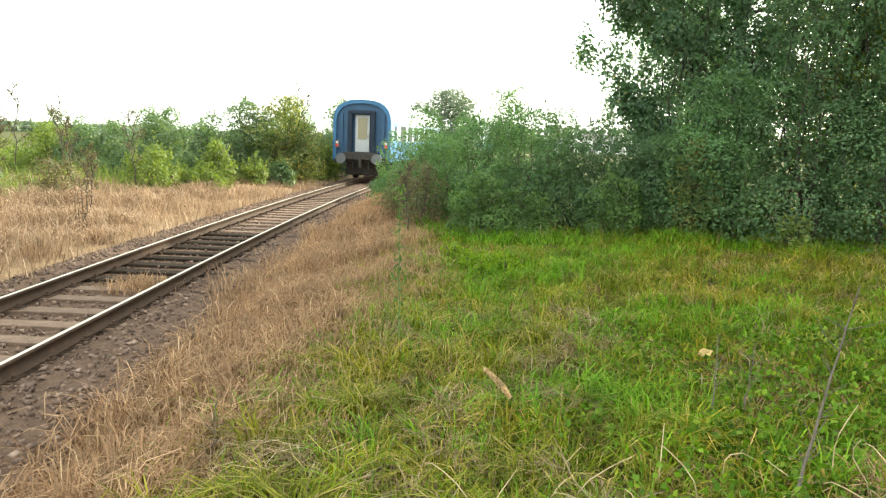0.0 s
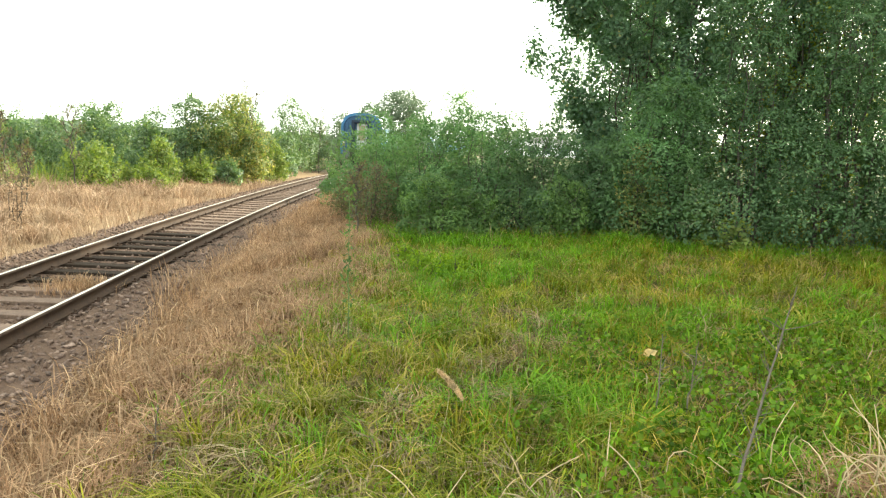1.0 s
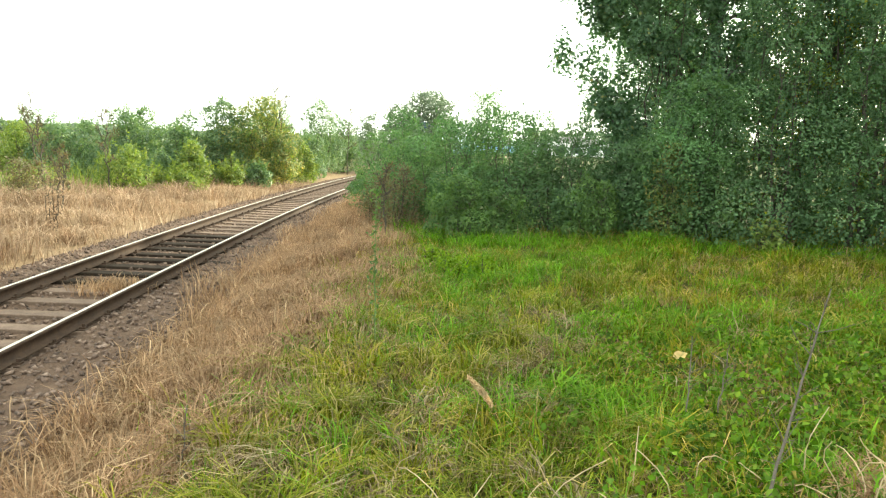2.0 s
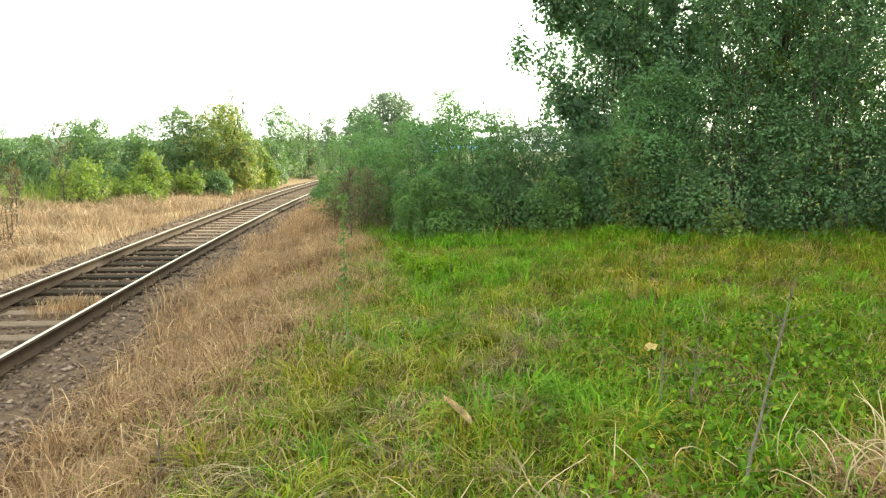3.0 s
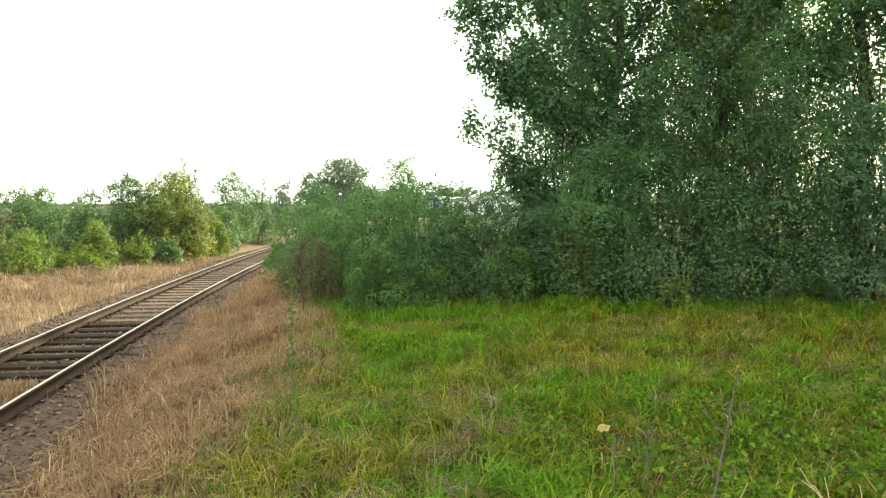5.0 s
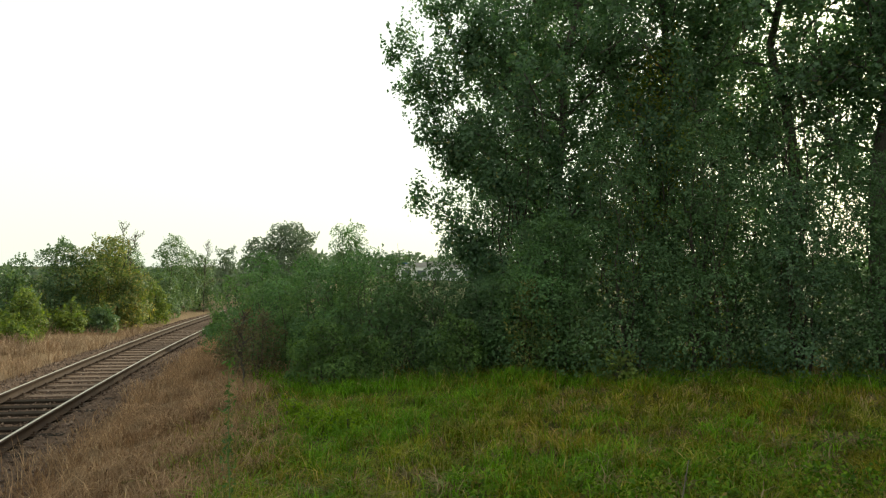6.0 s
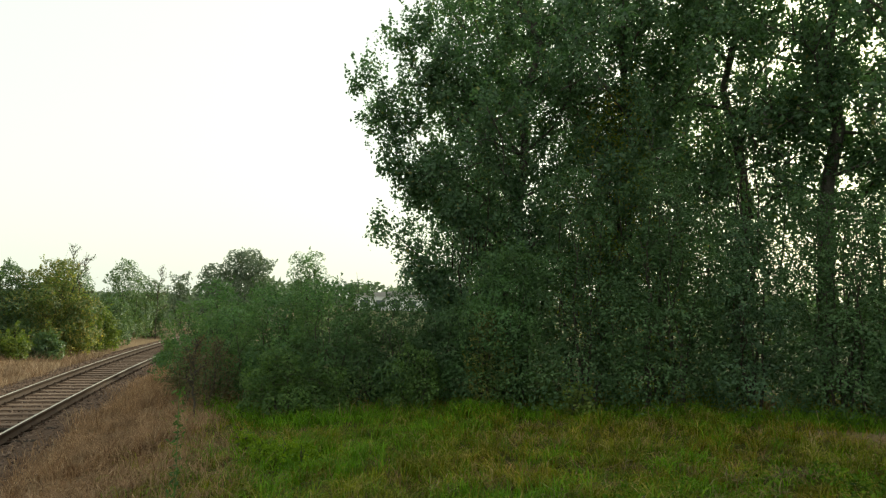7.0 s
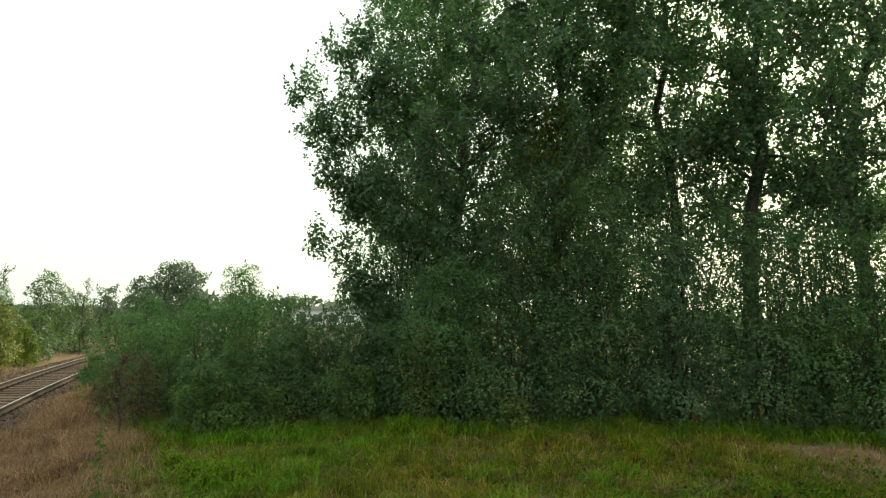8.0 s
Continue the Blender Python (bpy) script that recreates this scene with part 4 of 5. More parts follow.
# behind the thicket and across the track
for k, (x, y, r, h, ln, ls, mat, label) in enumerate([
    (2.75, 31.5, 1.3, 4.1, 11000, 0.085, M_HEDGE_LEAF, "rounded bushy tree rising behind the thicket"),
    (0.0, 54.0, 3.0, 6.1, 22000, 0.17, M_FAR_HAZE_LEAF, "broad tree beyond the railway bend, haze put into its leaf colour"),
    (-2.4, 55.0, 1.5, 4.9, 5000, 0.17, M_FAR_HAZE_LEAF, "smaller tree beyond the railway bend, haze put into its leaf colour"),
    (-4.6, 57.0, 1.3, 4.0, 4000, 0.17, M_FAR_HAZE_LEAF, "smaller tree beyond the railway bend, haze put into its leaf colour"),
]):
    build_bush("tree", label, "tree", "trees behind the thicket", 300 + k, (x, y), r, h, ln, ls, mat, 10, 60, 0.3 if y < 40 else 0.5, 0.3, True)
LEFT = [
    # x, y, radius, height, leaves, material
    (-7.75, 33.3, 2.0, 3.6, 22600, M_YELLOW_SUN_LEAF, "yellowing leafy shrub beside the track, warm sun put into its leaf colour"),
    (-9.3, 32.6, 1.5, 3.5, 14200, M_LEFT_LEAF, "tall dark green shrub beside the track"),
    (-6.75, 33.0, 1.0, 2.4, 7500, M_YELLOW_SUN_LEAF, "yellowing leafy shrub beside the track, warm sun put into its leaf colour"),
    (-11.4, 28.2, 1.7, 2.75, 15900, M_LEFT_LEAF, "green leafy shrub standing across the track"),
    (-9.3, 27.4, 0.8, 2.35, 6700, M_LEFT_LEAF, "slim dark green shrub standing across the track"),
    (-13.6, 27.0, 1.4, 2.0, 8800, M_LEFT_LEAF, "green leafy shrub standing across the track"),
    (-15.4, 27.6, 1.6, 1.9, 8800, M_LIME_LEAF, "green leafy shrub standing across the track"),
    (-8.5, 26.2, 0.65, 1.75, 4600, M_LIME_LEAF, "bright lime-green young shrub across the track"),
    (-9.9, 24.0, 1.2, 1.35, 4600, M_LIME_LEAF, "loose lime-green young shrub across the track"),
    (-10.8, 19.8, 1.1, 1.05, 2500, M_RUST_LEAF, "straggling withered weeds across the track"),
    (-8.7, 25.3, 0.85, 0.72, 4200, M_LIME_LEAF, "low lime-green bramble bush across the track"),
    (-8.1, 29.8, 1.0, 0.6, 3700, M_LIME_LEAF, "low lime-green bramble bush across the track"),
    (-8.0, 29.6, 0.2, 1.3, 700, M_LIME_LEAF, "upright lime-green sprig across the track"),
    (-7.2, 30.9, 0.65, 1.0, 3300, M_LEFT_LEAF, "low dark green bush beside the track"),
    (-6.3, 36.8, 0.85, 1.7, 5000, M_LIME_LEAF, "bright lime-green young shrub across the track"),
    (-8.2, 38.5, 1.8, 3.2, 11700, M_LEFT_LEAF, "green leafy shrub standing across the track"),
    (-8.8, 40.0, 2.0, 4.0, 11300, M_LEFT_LEAF, "green leafy shrub standing across the track"),
    (-6.6, 44.0, 1.7, 4.3, 15100, M_LEFT_LEAF, "green leafy shrub standing across the track"),
    (-5.6, 47.5, 1.5, 3.3, 12600, M_LEFT_LEAF, "green leafy shrub standing across the track"),
    (-6.5, 39.6, 1.3, 2.4, 8800, M_LEFT_LEAF, "green leafy shrub standing across the track"),
    (-17.6, 25.0, 1.8, 1.8, 8800, M_LIME_LEAF, "green leafy shrub standing across the track"),
    (-12.6, 18.0, 1.1, 1.3, 5600, M_LEFT_LEAF, "straggling green weeds across the track"),
    (-20.5, 30.0, 2.2, 2.3, 7500, M_LIME_LEAF, "tall pale green weeds and brush across the track"),
    (-24.5, 33.0, 2.4, 2.4, 7500, M_LIME_LEAF, "tall pale green weeds and brush across the track"),
    (-18.5, 35.0, 2.2, 2.5, 6700, M_LEFT_LEAF, "tall pale green weeds and brush across the track"),
    (-13.0, 33.0, 2.2, 2.7, 6700, M_LEFT_LEAF, "green leafy shrub standing across the track"),
    (-15.4, 33.0, 2.0, 2.4, 6700, M_LEFT_LEAF, "green leafy shrub standing across the track"),
    (-10.7, 31.6, 1.2, 2.6, 6700, M_LEFT_LEAF, "green leafy shrub standing across the track"),
    (-14.8, 17.6, 1.2, 1.4, 5600, M_LIME_LEAF, "straggling green weeds across the track"),
]
for k, (x, y, r, h, ln, mat, label) in enumerate(LEFT):
    build_bush("shrub", label, "shrub", "shrubs across the track", 400 + k, (x, y), r, h, ln, 0.096 if y > 22 else 0.07, mat, 10, 130, 0.4, 0.36)


def build_far_woods():
    """A ragged belt of trees along the horizon, too far to tell apart, haze in their leaf colour."""
    rng = np.random.default_rng(77)
    P = []
    for k in range(150):
        a = radians(-75 + 150 * k / 149 + rng.uniform(-0.4, 0.4))
        d = rng.uniform(150, 230)
        h = rng.uniform(4.0, 8.5) if a > -0.05 else rng.uniform(1.4, 2.7)
        c = np.array([math.sin(a) * d, math.cos(a) * d, 0])
        q = rng.normal(size=(110, 3))
        q /= np.linalg.norm(q, axis=1, keepdims=True)
        q *= rng.uniform(0.55, 1.0, (110, 1))
        P.append(c + np.abs(q * [1, 1, 0]) * np.sign(q) * [5, 5, 0] + np.stack([0 * q[:, 0], 0 * q[:, 0], h * (0.45 + 0.55 * q[:, 2])], 1))
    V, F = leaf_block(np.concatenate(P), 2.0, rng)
    tagged(new("far_woods", mesh_from("far_woods", V, [F], [M_FAR_HAZE_LEAF])), "green belt of distant trees, haze put into its leaf colour", "trees", kind="stuff")


build_far_woods()


def build_hall():
    root = new("farm_hall")
    root.location = (25.0, 118.0, 0.0)
    root.rotation_euler = (0, 0, radians(-12))
    tagged(root, "low white farm hall with a grey roof far off", "building")
    part("wall", box_bm(-7, 7, -4, 4, -0.6, 3.1), M_BUILD_WHITE, root)
    part("roof", prism([(-7.3, 3.1), (-7.3, 3.22), (0, 4.0), (7.3, 3.22), (7.3, 3.1)], -4.3, 4.3), M_BUILD_ROOF, root)
    for k in range(5):
        part("window", box_bm(-6 + k * 2.6, -4.6 + k * 2.6, -4.03, -3.9, 1.2, 2.4), M_GLASS, root)


build_hall()


# ---- ground cover ----
def cover_object(name, label, category, blocks, mat):
    V, Q, T, o = [], [], [], 0
    for v, q, t in blocks:
        V.append(v)
        Q.append(q + o)
        T.append(t + o)
        o += len(v)
    me = mesh_from(name, np.concatenate(V), [np.concatenate(Q), np.concatenate(T)], [mat])
    tagged(new(name, me), label, category, kind="stuff")


def tufted(rng, n, lo, hi, tuft_r, per):
    """Places gathered in tufts inside the rectangle lo..hi, more of them close to the path, and the droop of each blade."""
    k = max(1, n // per)
    cx = rng.uniform(lo[0], hi[0], k)
    cy = lo[1] + (hi[1] - lo[1]) * rng.random(k) ** 1.25
    cw = rng.uniform(0, 2 * np.pi, k)
    i = rng.integers(0, k, n)
    loose = rng.random(n) < 0.25
    dx, dy = rng.normal(0, tuft_r, n), rng.normal(0, tuft_r, n)
    x = np.where(loose, rng.uniform(lo[0], hi[0], n), cx[i] + dx)
    y = np.where(loose, lo[1] + (hi[1] - lo[1]) * rng.random(n) ** 1.25, cy[i] + dy)
    way = np.where(rng.random(n) < 0.6, np.arctan2(dy, dx), cw[i])
    return x, y, way


def spot(x, y, cx, cy, rx, ry):
    return np.exp(-(((x - cx) / rx) ** 2 + ((y - cy) / ry) ** 2))


def lushness(x, y):
    s = 2.4 * spot(x, y, 3.1, 7.6, 1.1, 0.7) + 1.5 * spot(x, y, 0.8, 10.7, 0.8, 0.9) + 0.8 * spot(x, y, 1.6, 5.4, 1.1, 0.6) + 0.7 * spot(x, y, 3.0, 12.4, 2.5, 0.7)
    return s + 0.5 * np.clip(wave(x, y, 0.8, 5.0), 0, 1)


def bed_z(x, y):
    u = np.abs(x - track_x(y))
    return np.where(u < 2.4, np.interp(u, [0, 0.86, 0.92, 1.5, 1.95, 2.4], [-0.215, -0.215, -0.165, -0.168, -0.24, -0.42]), -9.0)


def arching_blades(pos, length, way, rng, width, bow):
    """Long blades in three pieces that rise, arch over and droop towards way."""
    n = len(pos)
    out = np.stack([np.cos(way), np.sin(way), 0 * way], 1)
    b = way + np.pi / 2 + rng.normal(0, 0.5, n)
    side = np.stack([np.cos(b), np.sin(b), 0 * b], 1) * (width * rng.uniform(0.6, 1.3, n))[:, None]
    L = (length * rng.uniform(0.6, 1.2, n))[:, None]
    k = (bow * rng.uniform(0.6, 1.25, n))[:, None]
    up = np.array([[0, 0, 1.0]])
    p1 = pos + up * L * 0.36 + out * L * 0.10 * k
    p2 = p1 + up * L * (0.30 - 0.24 * k) + out * L * (0.14 + 0.2 * k)
    p3 = p2 + up * L * (0.26 - 0.48 * k) + out * L * (0.12 + 0.18 * k)
    V = np.stack([pos - side, pos + side, p1 + side, p1 - side, p2 + side * 0.7, p2 - side * 0.7, p3], 1).reshape(-1, 3)
    i = np.arange(n)[:, None] * 7
    return V, np.concatenate([i + [[0, 1, 2, 3]], i + [[3, 2, 4, 5]]]), i + [[5, 4, 6]]


def tussocks(rng, count, per, lo, hi, radius, length, bow, near=1.6):
    x = rng.uniform(lo[0], hi[0], count)
    y = lo[1] + (hi[1] - lo[1]) * rng.random(count) ** near
    size = rng.uniform(0.6, 1.25, count)
    comb = rng.uniform(0, 2 * np.pi, count)
    i = np.repeat(np.arange(count), per)
    a, r = rng.uniform(0, 2 * np.pi, len(i)), radius * np.sqrt(rng.random(len(i))) * size[i]
    px, py = x[i] + np.cos(a) * r, y[i] + np.sin(a) * r
    way = np.where(rng.random(len(i)) < 0.35, comb[i], a) + rng.normal(0, 0.35, len(i))
    return px, py, way, length * size[i], bow


def build_grass():
    rng = np.random.default_rng(5)

    def at(x, y, sink=0.02):
        return np.stack([x, y, np.maximum(ground_z(x, y), bed_z(x, y)) - sink], 1)

    # meadow
    x, y, w = tufted(rng, 104000, (-2.4, 2.6), (13.0, 16.0), 0.085, 60)
    d = dryness(x, y)
    keep = rng.random(len(x)) > d * 1.1
    x, y, d, w = x[keep], y[keep], d[keep], w[keep]
    lush = rng.random(len(x)) < lushness(x, y) * 0.75
    tall = np.clip(0.25 + 0.09 * wave(x, y, 0.9, 3.0), 0.14, 0.45) * np.where(rng.random(len(x)) < 0.55, 1.0, 0.55)
    g = ~lush
    cover_object("meadow_grass", "matted yellow-green meadow grass", "grass", [blade_block(at(x[g], y[g]), tall[g], rng, 0.0047, 1.2, 0.45, w[g])], M_GREEN_GRASS)
    cover_object("lush_grass", "fresh bright green grass tufts", "grass", [blade_block(at(x[lush], y[lush]), tall[lush] * 1.2, rng, 0.006, 0.9, 0.25, w[lush])], M_LUSH_GRASS)
    # arching tussocks: bleached thatch, yellow-green and fresh green ones
    for name, label, count, per, bow, length, mat_, seed_, lush_at in (
            ("thatch", "flattened grey-brown dead grass in the meadow", 430, 46, 1.2, 0.42, M_THATCH, 71, False),
            ("grass_tussocks", "arching yellow-green grass tussocks", 900, 50, 1.0, 0.46, M_TUSSOCK, 72, False),
            ("fresh_tussocks", "arching fresh green grass tussocks", 1150, 50, 0.85, 0.44, M_LUSH_GRASS, 73, True)):
        r2 = np.random.default_rng(seed_)
        tx, ty, tw, tl, tb = tussocks(r2, count, per, (-2.2, 3.0), (9.5, 12.5), 0.11, length, bow)
        k = r2.random(len(tx)) > dryness(tx, ty) * 1.2
        if mat_ is M_THATCH:
            k &= r2.random(len(tx)) < smooth(9.5, 7.0, ty)
        if lush_at:
            k &= r2.random(len(tx)) < 0.15 + lushness(tx, ty)
        k &= r2.random(len(tx)) > 0.75 * smooth(0.9, 2.4, tx) * smooth(7.4, 6.4, ty)
        tx, ty, tw, tl = tx[k], ty[k], tw[k], tl[k]
        cover_object(name, label, "grass", [arching_blades(at(tx, ty), tl, tw, r2, 0.0042, tb)], mat_)
    # shorter cover behind and below the standpoint
    xb, yb, wb = tufted(rng, 8000, (-2.4, -7.0), (9.0, 2.7), 0.09, 50)
    k = rng.random(len(xb)) > dryness(xb, yb) * 1.1
    xb, yb, wb = xb[k], yb[k], wb[k]
    cover_object("trodden_grass", "short trodden meadow grass", "grass", [blade_block(at(xb, yb), 0.16 + 0 * xb, rng, 0.009, 1.2, 0.5, wb)], M_GREEN_GRASS)
    # parched strips: right of the track, left of it, a few tufts in the bed
    x1, y1, w1 = tufted(rng, 62000, (-3.75, 1.0), (0.4, 27.0), 0.10, 40)
    x1 = x1 + track_x(y1) - CX0
    u1 = x1 - track_x(y1)
    near = 1.3 + 0.45 * smooth(12.0, 5.0, y1) + 0.25 * wave(x1, y1, 1.7)
    k = rng.random(len(x1)) < dryness(x1, y1) * smooth(near, near + 0.7, u1)
    x1, y1, w1 = x1[k], y1[k], w1[k]
    r3 = np.random.default_rng(74)
    xd, yd, wd, ld, bd = tussocks(r3, 640, 44, (-3.3, 2.2), (0.2, 16.0), 0.14, 0.5, 1.1, near=1.5)
    ud = xd - track_x(yd)
    k = r3.random(len(xd)) < dryness(xd, yd) * smooth(1.7, 2.3, ud + 0.2 * wave(xd, yd, 1.7))
    xd, yd, wd, ld = xd[k], yd[k], wd[k], ld[k]
    xe, ye, we, le_, be = tussocks(r3, 520, 36, (-14.0, 8.0), (-7.0, 27.0), 0.25, 0.85, 0.9, near=1.2)
    le_ = le_ * (0.75 + 0.35 * wave(xe, ye, 0.6, 4.0))
    x2, y2, w2 = tufted(rng, 52000, (-20.0, 4.0), (-6.35, 34.0), 0.16, 40)
    x2 = x2 + track_x(y2) - CX0
    k = rng.random(len(x2)) < 0.15 + dryness(x2, y2)
    x2, y2, w2 = x2[k], y2[k], w2[k]
    x4, y4, w4 = tufted(rng, 13000, (-1.6, 3.0), (12.0, 13.0), 0.13, 70)
    x5 = rng.normal(-4.45, 0.22, 700)
    y5 = rng.normal(10.15, 0.22, 700)
    z5 = np.stack([x5, y5, 0 * x5 - 0.21], 1)
    x6 = rng.uniform(-0.6, 12.5, 9000)
    y6 = np.interp(x6, [-0.6, 0.6, 3, 5, 8, 11, 13], [16.2, 14.0, 14.0, 13.6, 12.0, 10.2, 8.6]) + rng.normal(0, 0.4, 9000)
    xs, ys = rng.normal(3.2, 0.28, 2600), rng.normal(3.9, 0.22, 2600)
    blocks = [blade_block(at(xs, ys), 0.27 + 0 * xs, rng, 0.006, 1.3, 0.6), blade_block(at(x1, y1), np.clip(0.33 + 0.12 * wave(x1, y1, 1.1), 0.15, 0.6), rng, 0.0042, 0.8, 0.35, w1),
              blade_block(at(x4, y4), 0.2 + 0 * x4, rng, 0.0048, 1.2, 0.6, w4), blade_block(z5, 0.22 + 0 * x5, rng, 0.004, 0.6, 0.3),
              blade_block(at(x6[:500], y6[:500]), 0.45 + 0 * x6[:500], rng, 0.0035, 0.8, 0.3)]
    blocks.append(arching_blades(at(xd, yd), ld, wd, r3, 0.0042, bd))
    cover_object("dry_grass", "parched tan grass beside the railway", "grass", blocks, M_DRY_GRASS)
    cover_object("edge_grass", "long fresh grass along the foot of the thicket", "grass", [blade_block(at(x6, y6), np.clip(0.33 + 0.1 * wave(x6, y6, 1.3), 0.15, 0.6), rng, 0.006, 1.0, 0.35)], M_LUSH_GRASS)
    cover_object("pale_dry_grass", "pale bleached dry grass across the track", "grass", [blade_block(at(x2, y2), np.clip(0.46 + 0.16 * wave(x2, y2, 0.8), 0.2, 0.9), rng, 0.007, 0.7, 0.3, w2), arching_blades(at(xe, ye), le_, we, r3, 0.007, be)], M_DRY_PALE)
    # green weeds mixed into the far side
    x3, y3, w3 = tufted(rng, 36000, (-24.0, 12.0), (-7.4, 40.0), 0.25, 30)
    k = rng.random(len(x3)) > dryness(x3, y3)
    cover_object("weeds", "tall yellow-green weeds across the track", "weeds", [blade_block(at(x3[k], y3[k]), 0.8 + 0.3 * wave(x3[k], y3[k], 0.7), rng, 0.010, 0.6, 0.25)], M_LIME_LEAF)
    # bramble leaves over the near corner of the meadow
    xc, yc, _ = tufted(rng, 42000, (1.0, 3.0), (9.5, 8.2), 0.16, 60)
    w = smooth(0.9, 2.6, xc + 0.5 * wave(xc, yc, 1.2)) * smooth(8.4, 6.6, yc) * (0.45 + 0.55 * (wave(xc, yc, 1.9, 2.0) > -0.1))
    k = rng.random(len(xc)) < w
    xc, yc = xc[k], yc[k]
    pos = at(xc, yc, 0) + np.stack([0 * xc, 0 * xc, rng.uniform(0.05, 0.2, len(xc)) + 0.05 * wave(xc, yc, 2.2)], 1)
    V, F = leaf_block(pos, 0.056, rng, 0.0, 0.75, 0.3)
    tagged(new("bramble_leaves", mesh_from("bramble_leaves", V, [F], [M_COVER])), "low creeping bramble leaves over the meadow", "ground cover", kind="stuff")


build_grass()


# ---- single plants ----
def polyline_tubes(points, r0, r1, sides=5):
    n = len(points) - 1
    segs = [(points[i], points[i + 1], r0 + (r1 - r0) * i / n, r0 + (r1 - r0) * (i + 1) / n) for i in range(n)]
    return tubes(segs, sides)


def merged(blocks):
    V, F, o = [], [], 0
    for v, f in blocks:
        V.append(v)
        F.append(f + o)
        o += len(v)
    return np.concatenate(V), np.concatenate(F)


def place(ob, x, y, dz=-0.02):
    ob.location = (x, y, float(ground_z(x, y)) + dz)
    return ob


def build_dead_stalk(x, y, lean, height, seed, twigs=14):
    rng = np.random.default_rng(seed)
    pts = [np.array([lean[0] * f + rng.normal(0, 0.006), lean[1] * f + rng.normal(0, 0.006), height * f]) for f in np.linspace(0, 1, 12)]
    blocks = [polyline_tubes(pts, 0.0065 * height + 0.002, 0.003, 6)]
    for k in range(twigs):
        f = 0.25 + 0.72 * (k + rng.random()) / twigs
        i = min(int(f * 11), 10)
        p = pts[i]
        d = rng.normal(0, 1, 3)
        d[2] = abs(d[2]) * 0.6 + 0.6
        d /= np.linalg.norm(d)
        ln = rng.uniform(0.06, 0.17) * (1.3 if height > 1 else 1.0)
        q = p + d * ln
        blocks.append(polyline_tubes([p, p + d * ln * 0.6, q + rng.normal(0, 0.012, 3)], 0.003, 0.0015, 4))
    root = place(new("dead_weed"), x, y)
    tagged(root, "grey leafless dead weed stalk with short twigs", "dead weed", "dead stalks in the meadow")
    V, F = merged(blocks)
    child("stalk", mesh_from("stalk", V, [F], [M_DEAD]), root)
    return root


build_dead_stalk(2.02, 3.75, (0.36, 0.2), 1.4, 1, 26)
build_dead_stalk(2.05, 5.0, (0.0, 0.05), 0.75, 2, 5)
build_dead_stalk(2.35, 5.15, (0.03, 0.0), 0.7, 3, 5)
build_dead_stalk(-1.55, 4.6, (0.04, 0.0), 0.5, 4, 8)


def build_tall_weed(x, y, height):
    rng = np.random.default_rng(8)
    pts = [np.array([-0.06 * f + rng.normal(0, 0.006), 0.03 * f, height * f]) for f in np.linspace(0, 1, 10)]
    root = place(new("tall_weed"), x, y)
    tagged(root, "slender green weed with a leafy upper stem", "weed")
    V, F = polyline_tubes(pts, 0.007, 0.003, 5)
    child("stem", mesh_from("stem", V, [F], [M_STEM_GREEN]), root)
    n = 150
    f = 0.2 + 0.8 * rng.random(n) ** 0.8
    P = np.stack([np.interp(f, np.linspace(0, 1, 10), [p[i] for p in pts]) for i in range(3)], 1) + rng.normal(0, 0.032, (n, 3))
    V, F = leaf_block(P, 0.055, rng, 0.2, 0.4)
    child("foliage", mesh_from("foliage", V, [F], [M_FRESH_LEAF]), root, "narrow yellow-green leaves")


build_tall_weed(-0.40, 7.0, 1.7)


def build_bare_sapling(x, y, height, seed, lean=(0, 0)):
    rng = np.random.default_rng(seed)
    wood, twigs, clumps = grow(rng, (0, 0, 0), height, height * 0.16, 1, 9, 0.011, lean, 0.4, 1.2)
    root = place(new("sapling"), x, y)
    tagged(root, "thin half-bare sapling standing above the weeds", "sapling")
    V, F = tubes(wood, 4)
    child("trunk", mesh_from("trunk", V, [F], [M_TWIG]), root)
    V, F = leaf_block(leaves_on(twigs, 260, rng, 0.04), 0.06, rng)
    child("crown", mesh_from("crown", V, [F], [M_RUST_LEAF]), root, "few withered leaves")


build_bare_sapling(-12.2, 23.0, 2.9, 21, (-0.5, 0))
build_bare_sapling(-15.2, 25.0, 3.2, 22)
build_bush("weed_clump", "reddish withered weed clump among dry grass", "weeds", "", 450, (-8.0, 15.4), 0.5, 1.2, 900, 0.05, M_DRY_PALE, 5, 25, 0.3, 0.4)
build_bare_sapling(-5.0, 46.0, 4.2, 24)
for k, (x, y, h) in enumerate([(-13.4, 21.0, 2.2), (-10.8, 20.4, 2.3), (-9.6, 18.8, 1.6), (-12.2, 19.0, 1.9), (-8.9, 17.6, 1.4), (-0.75, 15.0, 1.3), (-1.0, 16.4, 1.5), (-9.9, 22.6, 2.6), (-7.1, 33.4, 4.5), (-6.7, 33.8, 4.2)]):
    build_bare_sapling(x, y, h, 30 + k, (0.12 * (-1) ** k, 0))


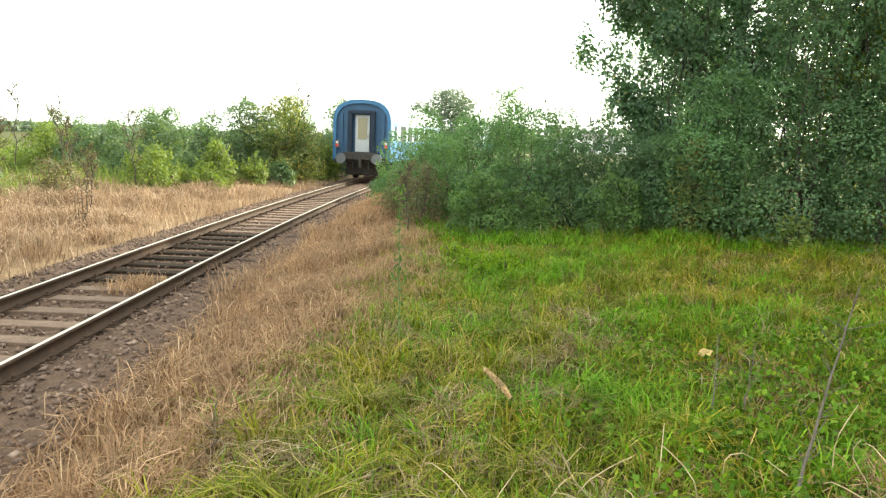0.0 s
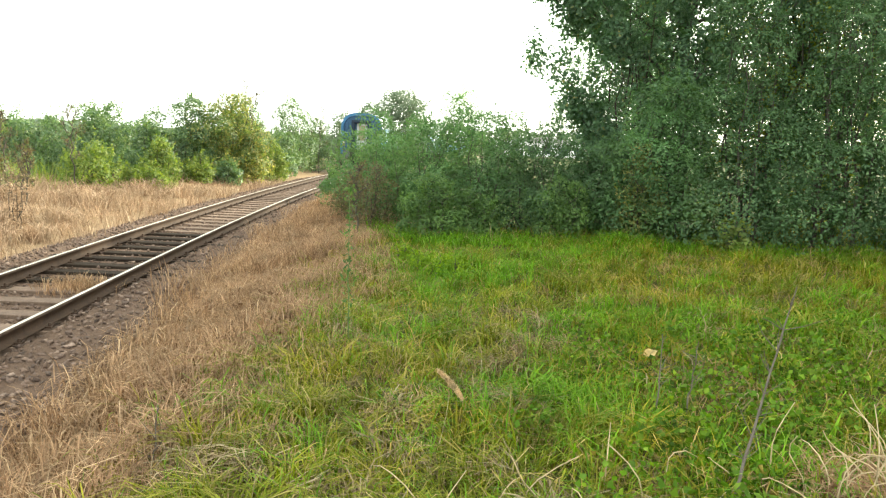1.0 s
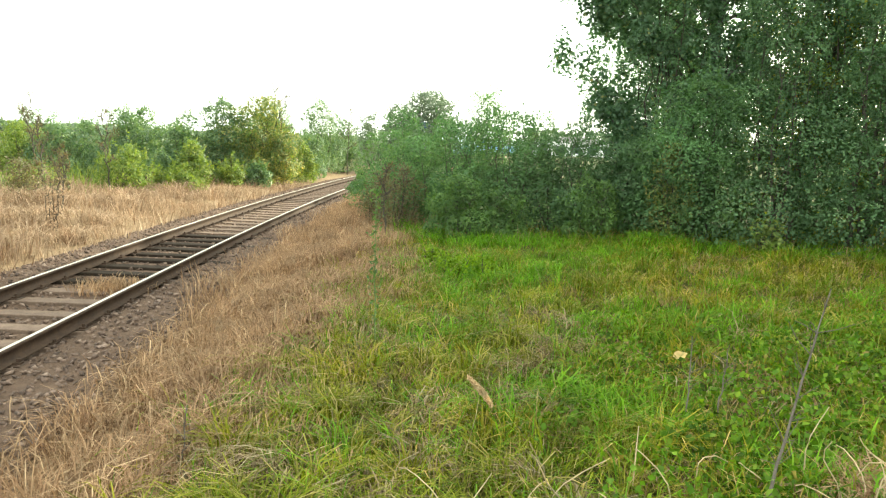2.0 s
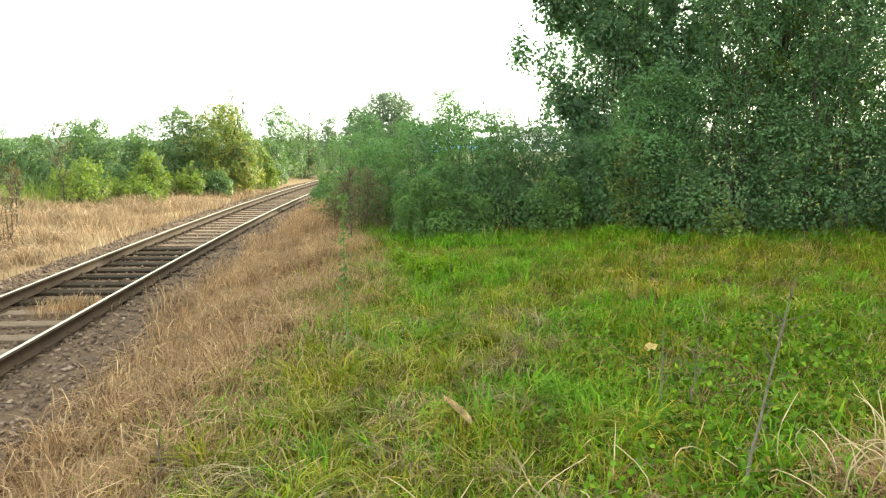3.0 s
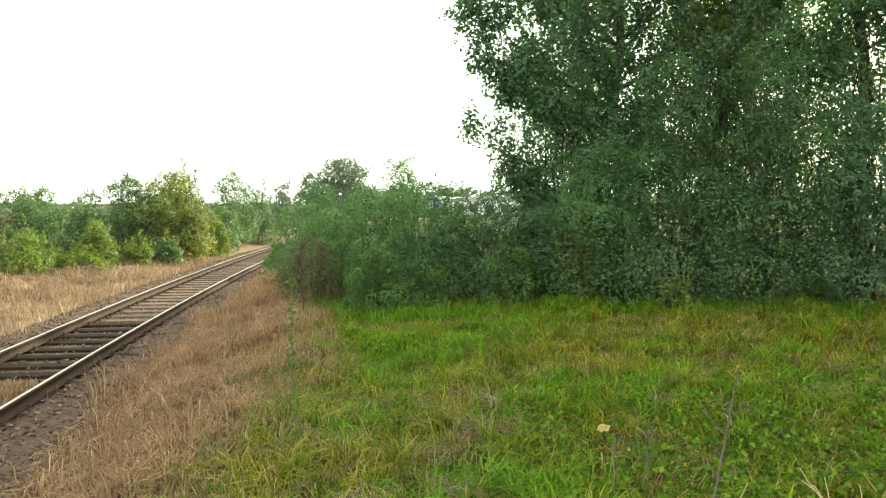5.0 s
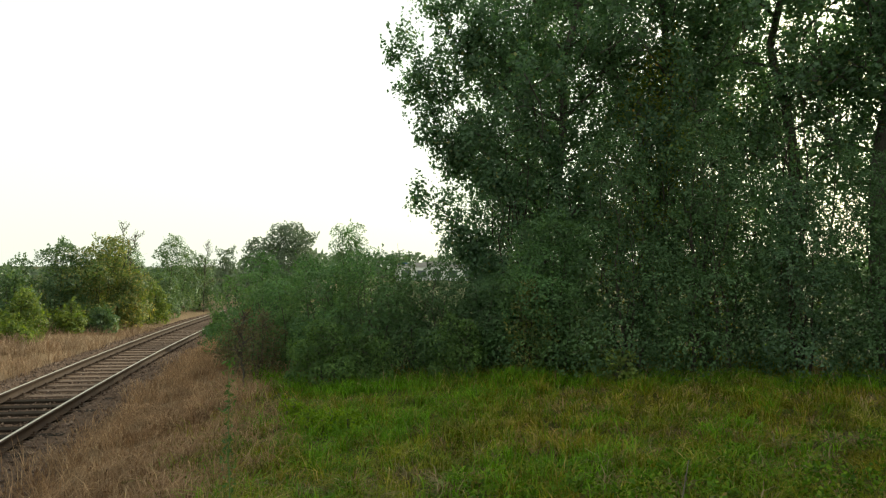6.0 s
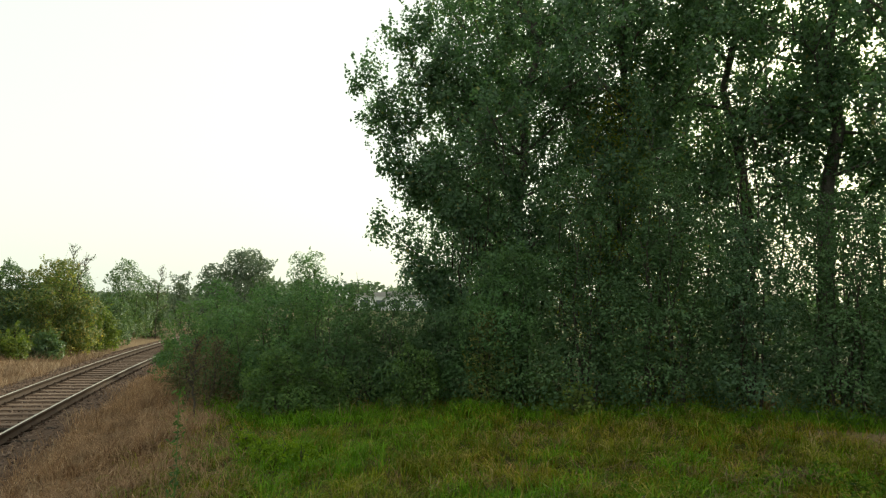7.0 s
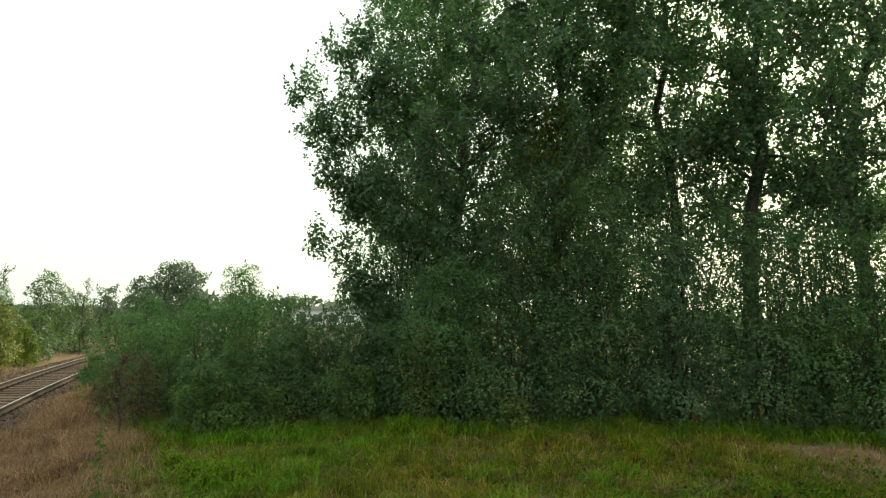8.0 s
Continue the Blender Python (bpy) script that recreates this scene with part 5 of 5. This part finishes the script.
def build_plume():
    """A drooping seed head on a long thin stem."""
    rng = np.random.default_rng(31)
    root = new("seed_plume")
    tagged(root, "pale tan grass seed head on a thin stem", "grass plume")
    stem = [np.array([-0.10 * (1 - f) ** 2, 0, 0.62 * f]) for f in np.linspace(0, 1, 9)]
    V, F = polyline_tubes(stem, 0.0022, 0.0013, 4)
    child("stem", mesh_from("stem", V, [F], [M_STRAW]), root)
    n = 1500
    f = rng.random(n)
    axis = np.stack([-0.09 + 0.18 * f + 0.015 * np.sin(np.pi * f), 0 * f, 0.76 - 0.19 * f], 1)
    rad = 0.019 * np.sin(np.pi * (0.08 + 0.84 * f)) ** 0.6
    off = rng.normal(size=(n, 3))
    off /= np.linalg.norm(off, axis=1, keepdims=True)
    V, F = leaf_block(axis + off * rad[:, None] * 0.8, 0.026, rng, 0.4, 0.28)
    child("seed_head", mesh_from("seed_head", V, [F], [M_PLUME]), root, "soft tan bristly seed head")
    return root


plume = build_plume()


def build_fallen_leaf():
    bm = bmesh.new()
    vs = [(-0.07, 0.0, 0.0), (-0.04, 0.04, 0.016), (0.0, 0.05, 0.02), (0.03, 0.035, 0.012), (0.075, 0.01, 0.022), (0.035, -0.035, 0.006), (-0.005, -0.045, 0.018), (-0.045, -0.035, 0.004)]
    c = bm.verts.new((0, 0, 0.0))
    ring = [bm.verts.new(v) for v in vs]
    for i in range(len(ring)):
        bm.faces.new((c, ring[i], ring[(i + 1) % len(ring)]))
    bmesh.ops.solidify(bm, geom=bm.faces[:], thickness=0.002)
    me = bpy.data.meshes.new("fallen_leaf")
    bm.to_mesh(me)
    bm.free()
    me.materials.append(M_FALLEN)
    ob = new("fallen_leaf", me)
    ob.location = (2.58, 6.61, 0.2)
    ob.rotation_euler = (radians(35), radians(-8), 0)
    tagged(ob, "curled yellow dead leaf lying on the grass", "leaf")


build_fallen_leaf()


def one_tube(points, r0, r1, sides=5):
    """One unbroken tube along a bent line."""
    P = np.array(points)
    T = np.gradient(P, axis=0)
    T /= np.linalg.norm(T, axis=1)[:, None]
    U = np.cross(T, np.array([0.31, 0.2, 0.93]))
    short = np.linalg.norm(U, axis=1) < 0.15
    U[short] = np.cross(T[short], np.array([1.0, 0.0, 0.0]))
    U /= np.linalg.norm(U, axis=1)[:, None]
    W = np.cross(T, U)
    a = np.arange(sides) * 2 * math.pi / sides
    R = np.linspace(r0, r1, len(P))[:, None, None]
    ring = P[:, None, :] + R * (np.cos(a)[None, :, None] * U[:, None, :] + np.sin(a)[None, :, None] * W[:, None, :])
    F = [(i * sides + j, i * sides + (j + 1) % sides, (i + 1) * sides + (j + 1) % sides, (i + 1) * sides + j) for i in range(len(P) - 1) for j in range(sides)]
    return ring.reshape(-1, 3), np.array(F)


def build_straw(x, y, n, seed):
    rng = np.random.default_rng(seed)
    root = place(new("straw_clump"), x, y)
    tagged(root, "clump of bleached curled dry grass stalks", "dry grass", "bleached straw clumps")
    for _ in range(n):
        b = np.array([rng.normal(0, 0.2), rng.normal(0, 0.13), 0.0])
        a = rng.uniform(0, 2 * math.pi)
        h = rng.uniform(0.36, 0.66)
        reach, nod = rng.uniform(0.08, 0.42), rng.uniform(0.05, 0.65)
        pts = []
        for f in np.linspace(0, 1, 8):
            curl = reach * f**2 + 0.07 * math.sin(f * 7 + a) * f
            pts.append(b + np.array([math.cos(a) * curl, math.sin(a) * curl, h * (f - nod * f**4)]))
        V, F = one_tube(pts, 0.0055, 0.0028)
        child("stalk", mesh_from("stalk", V, [F], [M_STRAW]), root)


for k, (x, y, n) in enumerate([(2.8, 3.72, 14), (3.15, 3.9, 18), (3.55, 4.2, 9), (1.25, 3.8, 3), (0.85, 3.72, 4), (0.45, 3.75, 2), (1.62, 4.1, 1), (2.3, 3.95, 2)]):
    build_straw(x, y, n, 60 + k)


# ---- what moves ----
def train_s(t):
    return 34.3 + 14.4 * t + 0.6 * min(t, 3.0) ** 2 + 3.6 * max(t - 3.0, 0.0)


def coach_pose(s):
    x0, y0, _ = track_at(s + 3.2)
    x1, y1, _ = track_at(s + COACH_L - 3.2)
    a = math.atan2(x1 - x0, y1 - y0)
    return pose(x0 - 0.28 - math.sin(a) * 3.2, y0 - math.cos(a) * 3.2, 0, 0, 0, -math.degrees(a))


def motions():
    times = [k / 10 for k in range(81)]
    for ob, shift in ((coach, 0.0), (coach_ahead, COACH_L + 1.1)):
        walk(ob, [(t, coach_pose(train_s(t) + shift)) for t in times])
        fine = [k / FPS for k in range(241)]
        for ws in [o for o in ob.children if o.name.startswith("wheelset")]:
            p = ws.location.copy()
            walk(ws, [(t, Matrix.Translation(p) @ Matrix.Rotation(-((train_s(t) - train_s(0)) / 0.46), 4, "X")) for t in fine])
    px, py = 0.40, 4.55
    sway = [(0.0, 0, 0), (0.5, 5, -1), (1.0, 0, 2), (1.5, 3, 2), (1.7, 3, 4), (2.3, 12, 4), (2.8, 18, 3), (3.0, 20, 3), (3.5, 25, 9), (4.0, 35, 20), (4.2, 39, 24), (5.3, 20, 10), (6.5, 8, 4), (8.0, 5, 2)]
    walk(plume, [(t, pose(px, py, float(ground_z(px, py)) - 0.05, a, b, 0)) for t, a, b in sway])


motions()
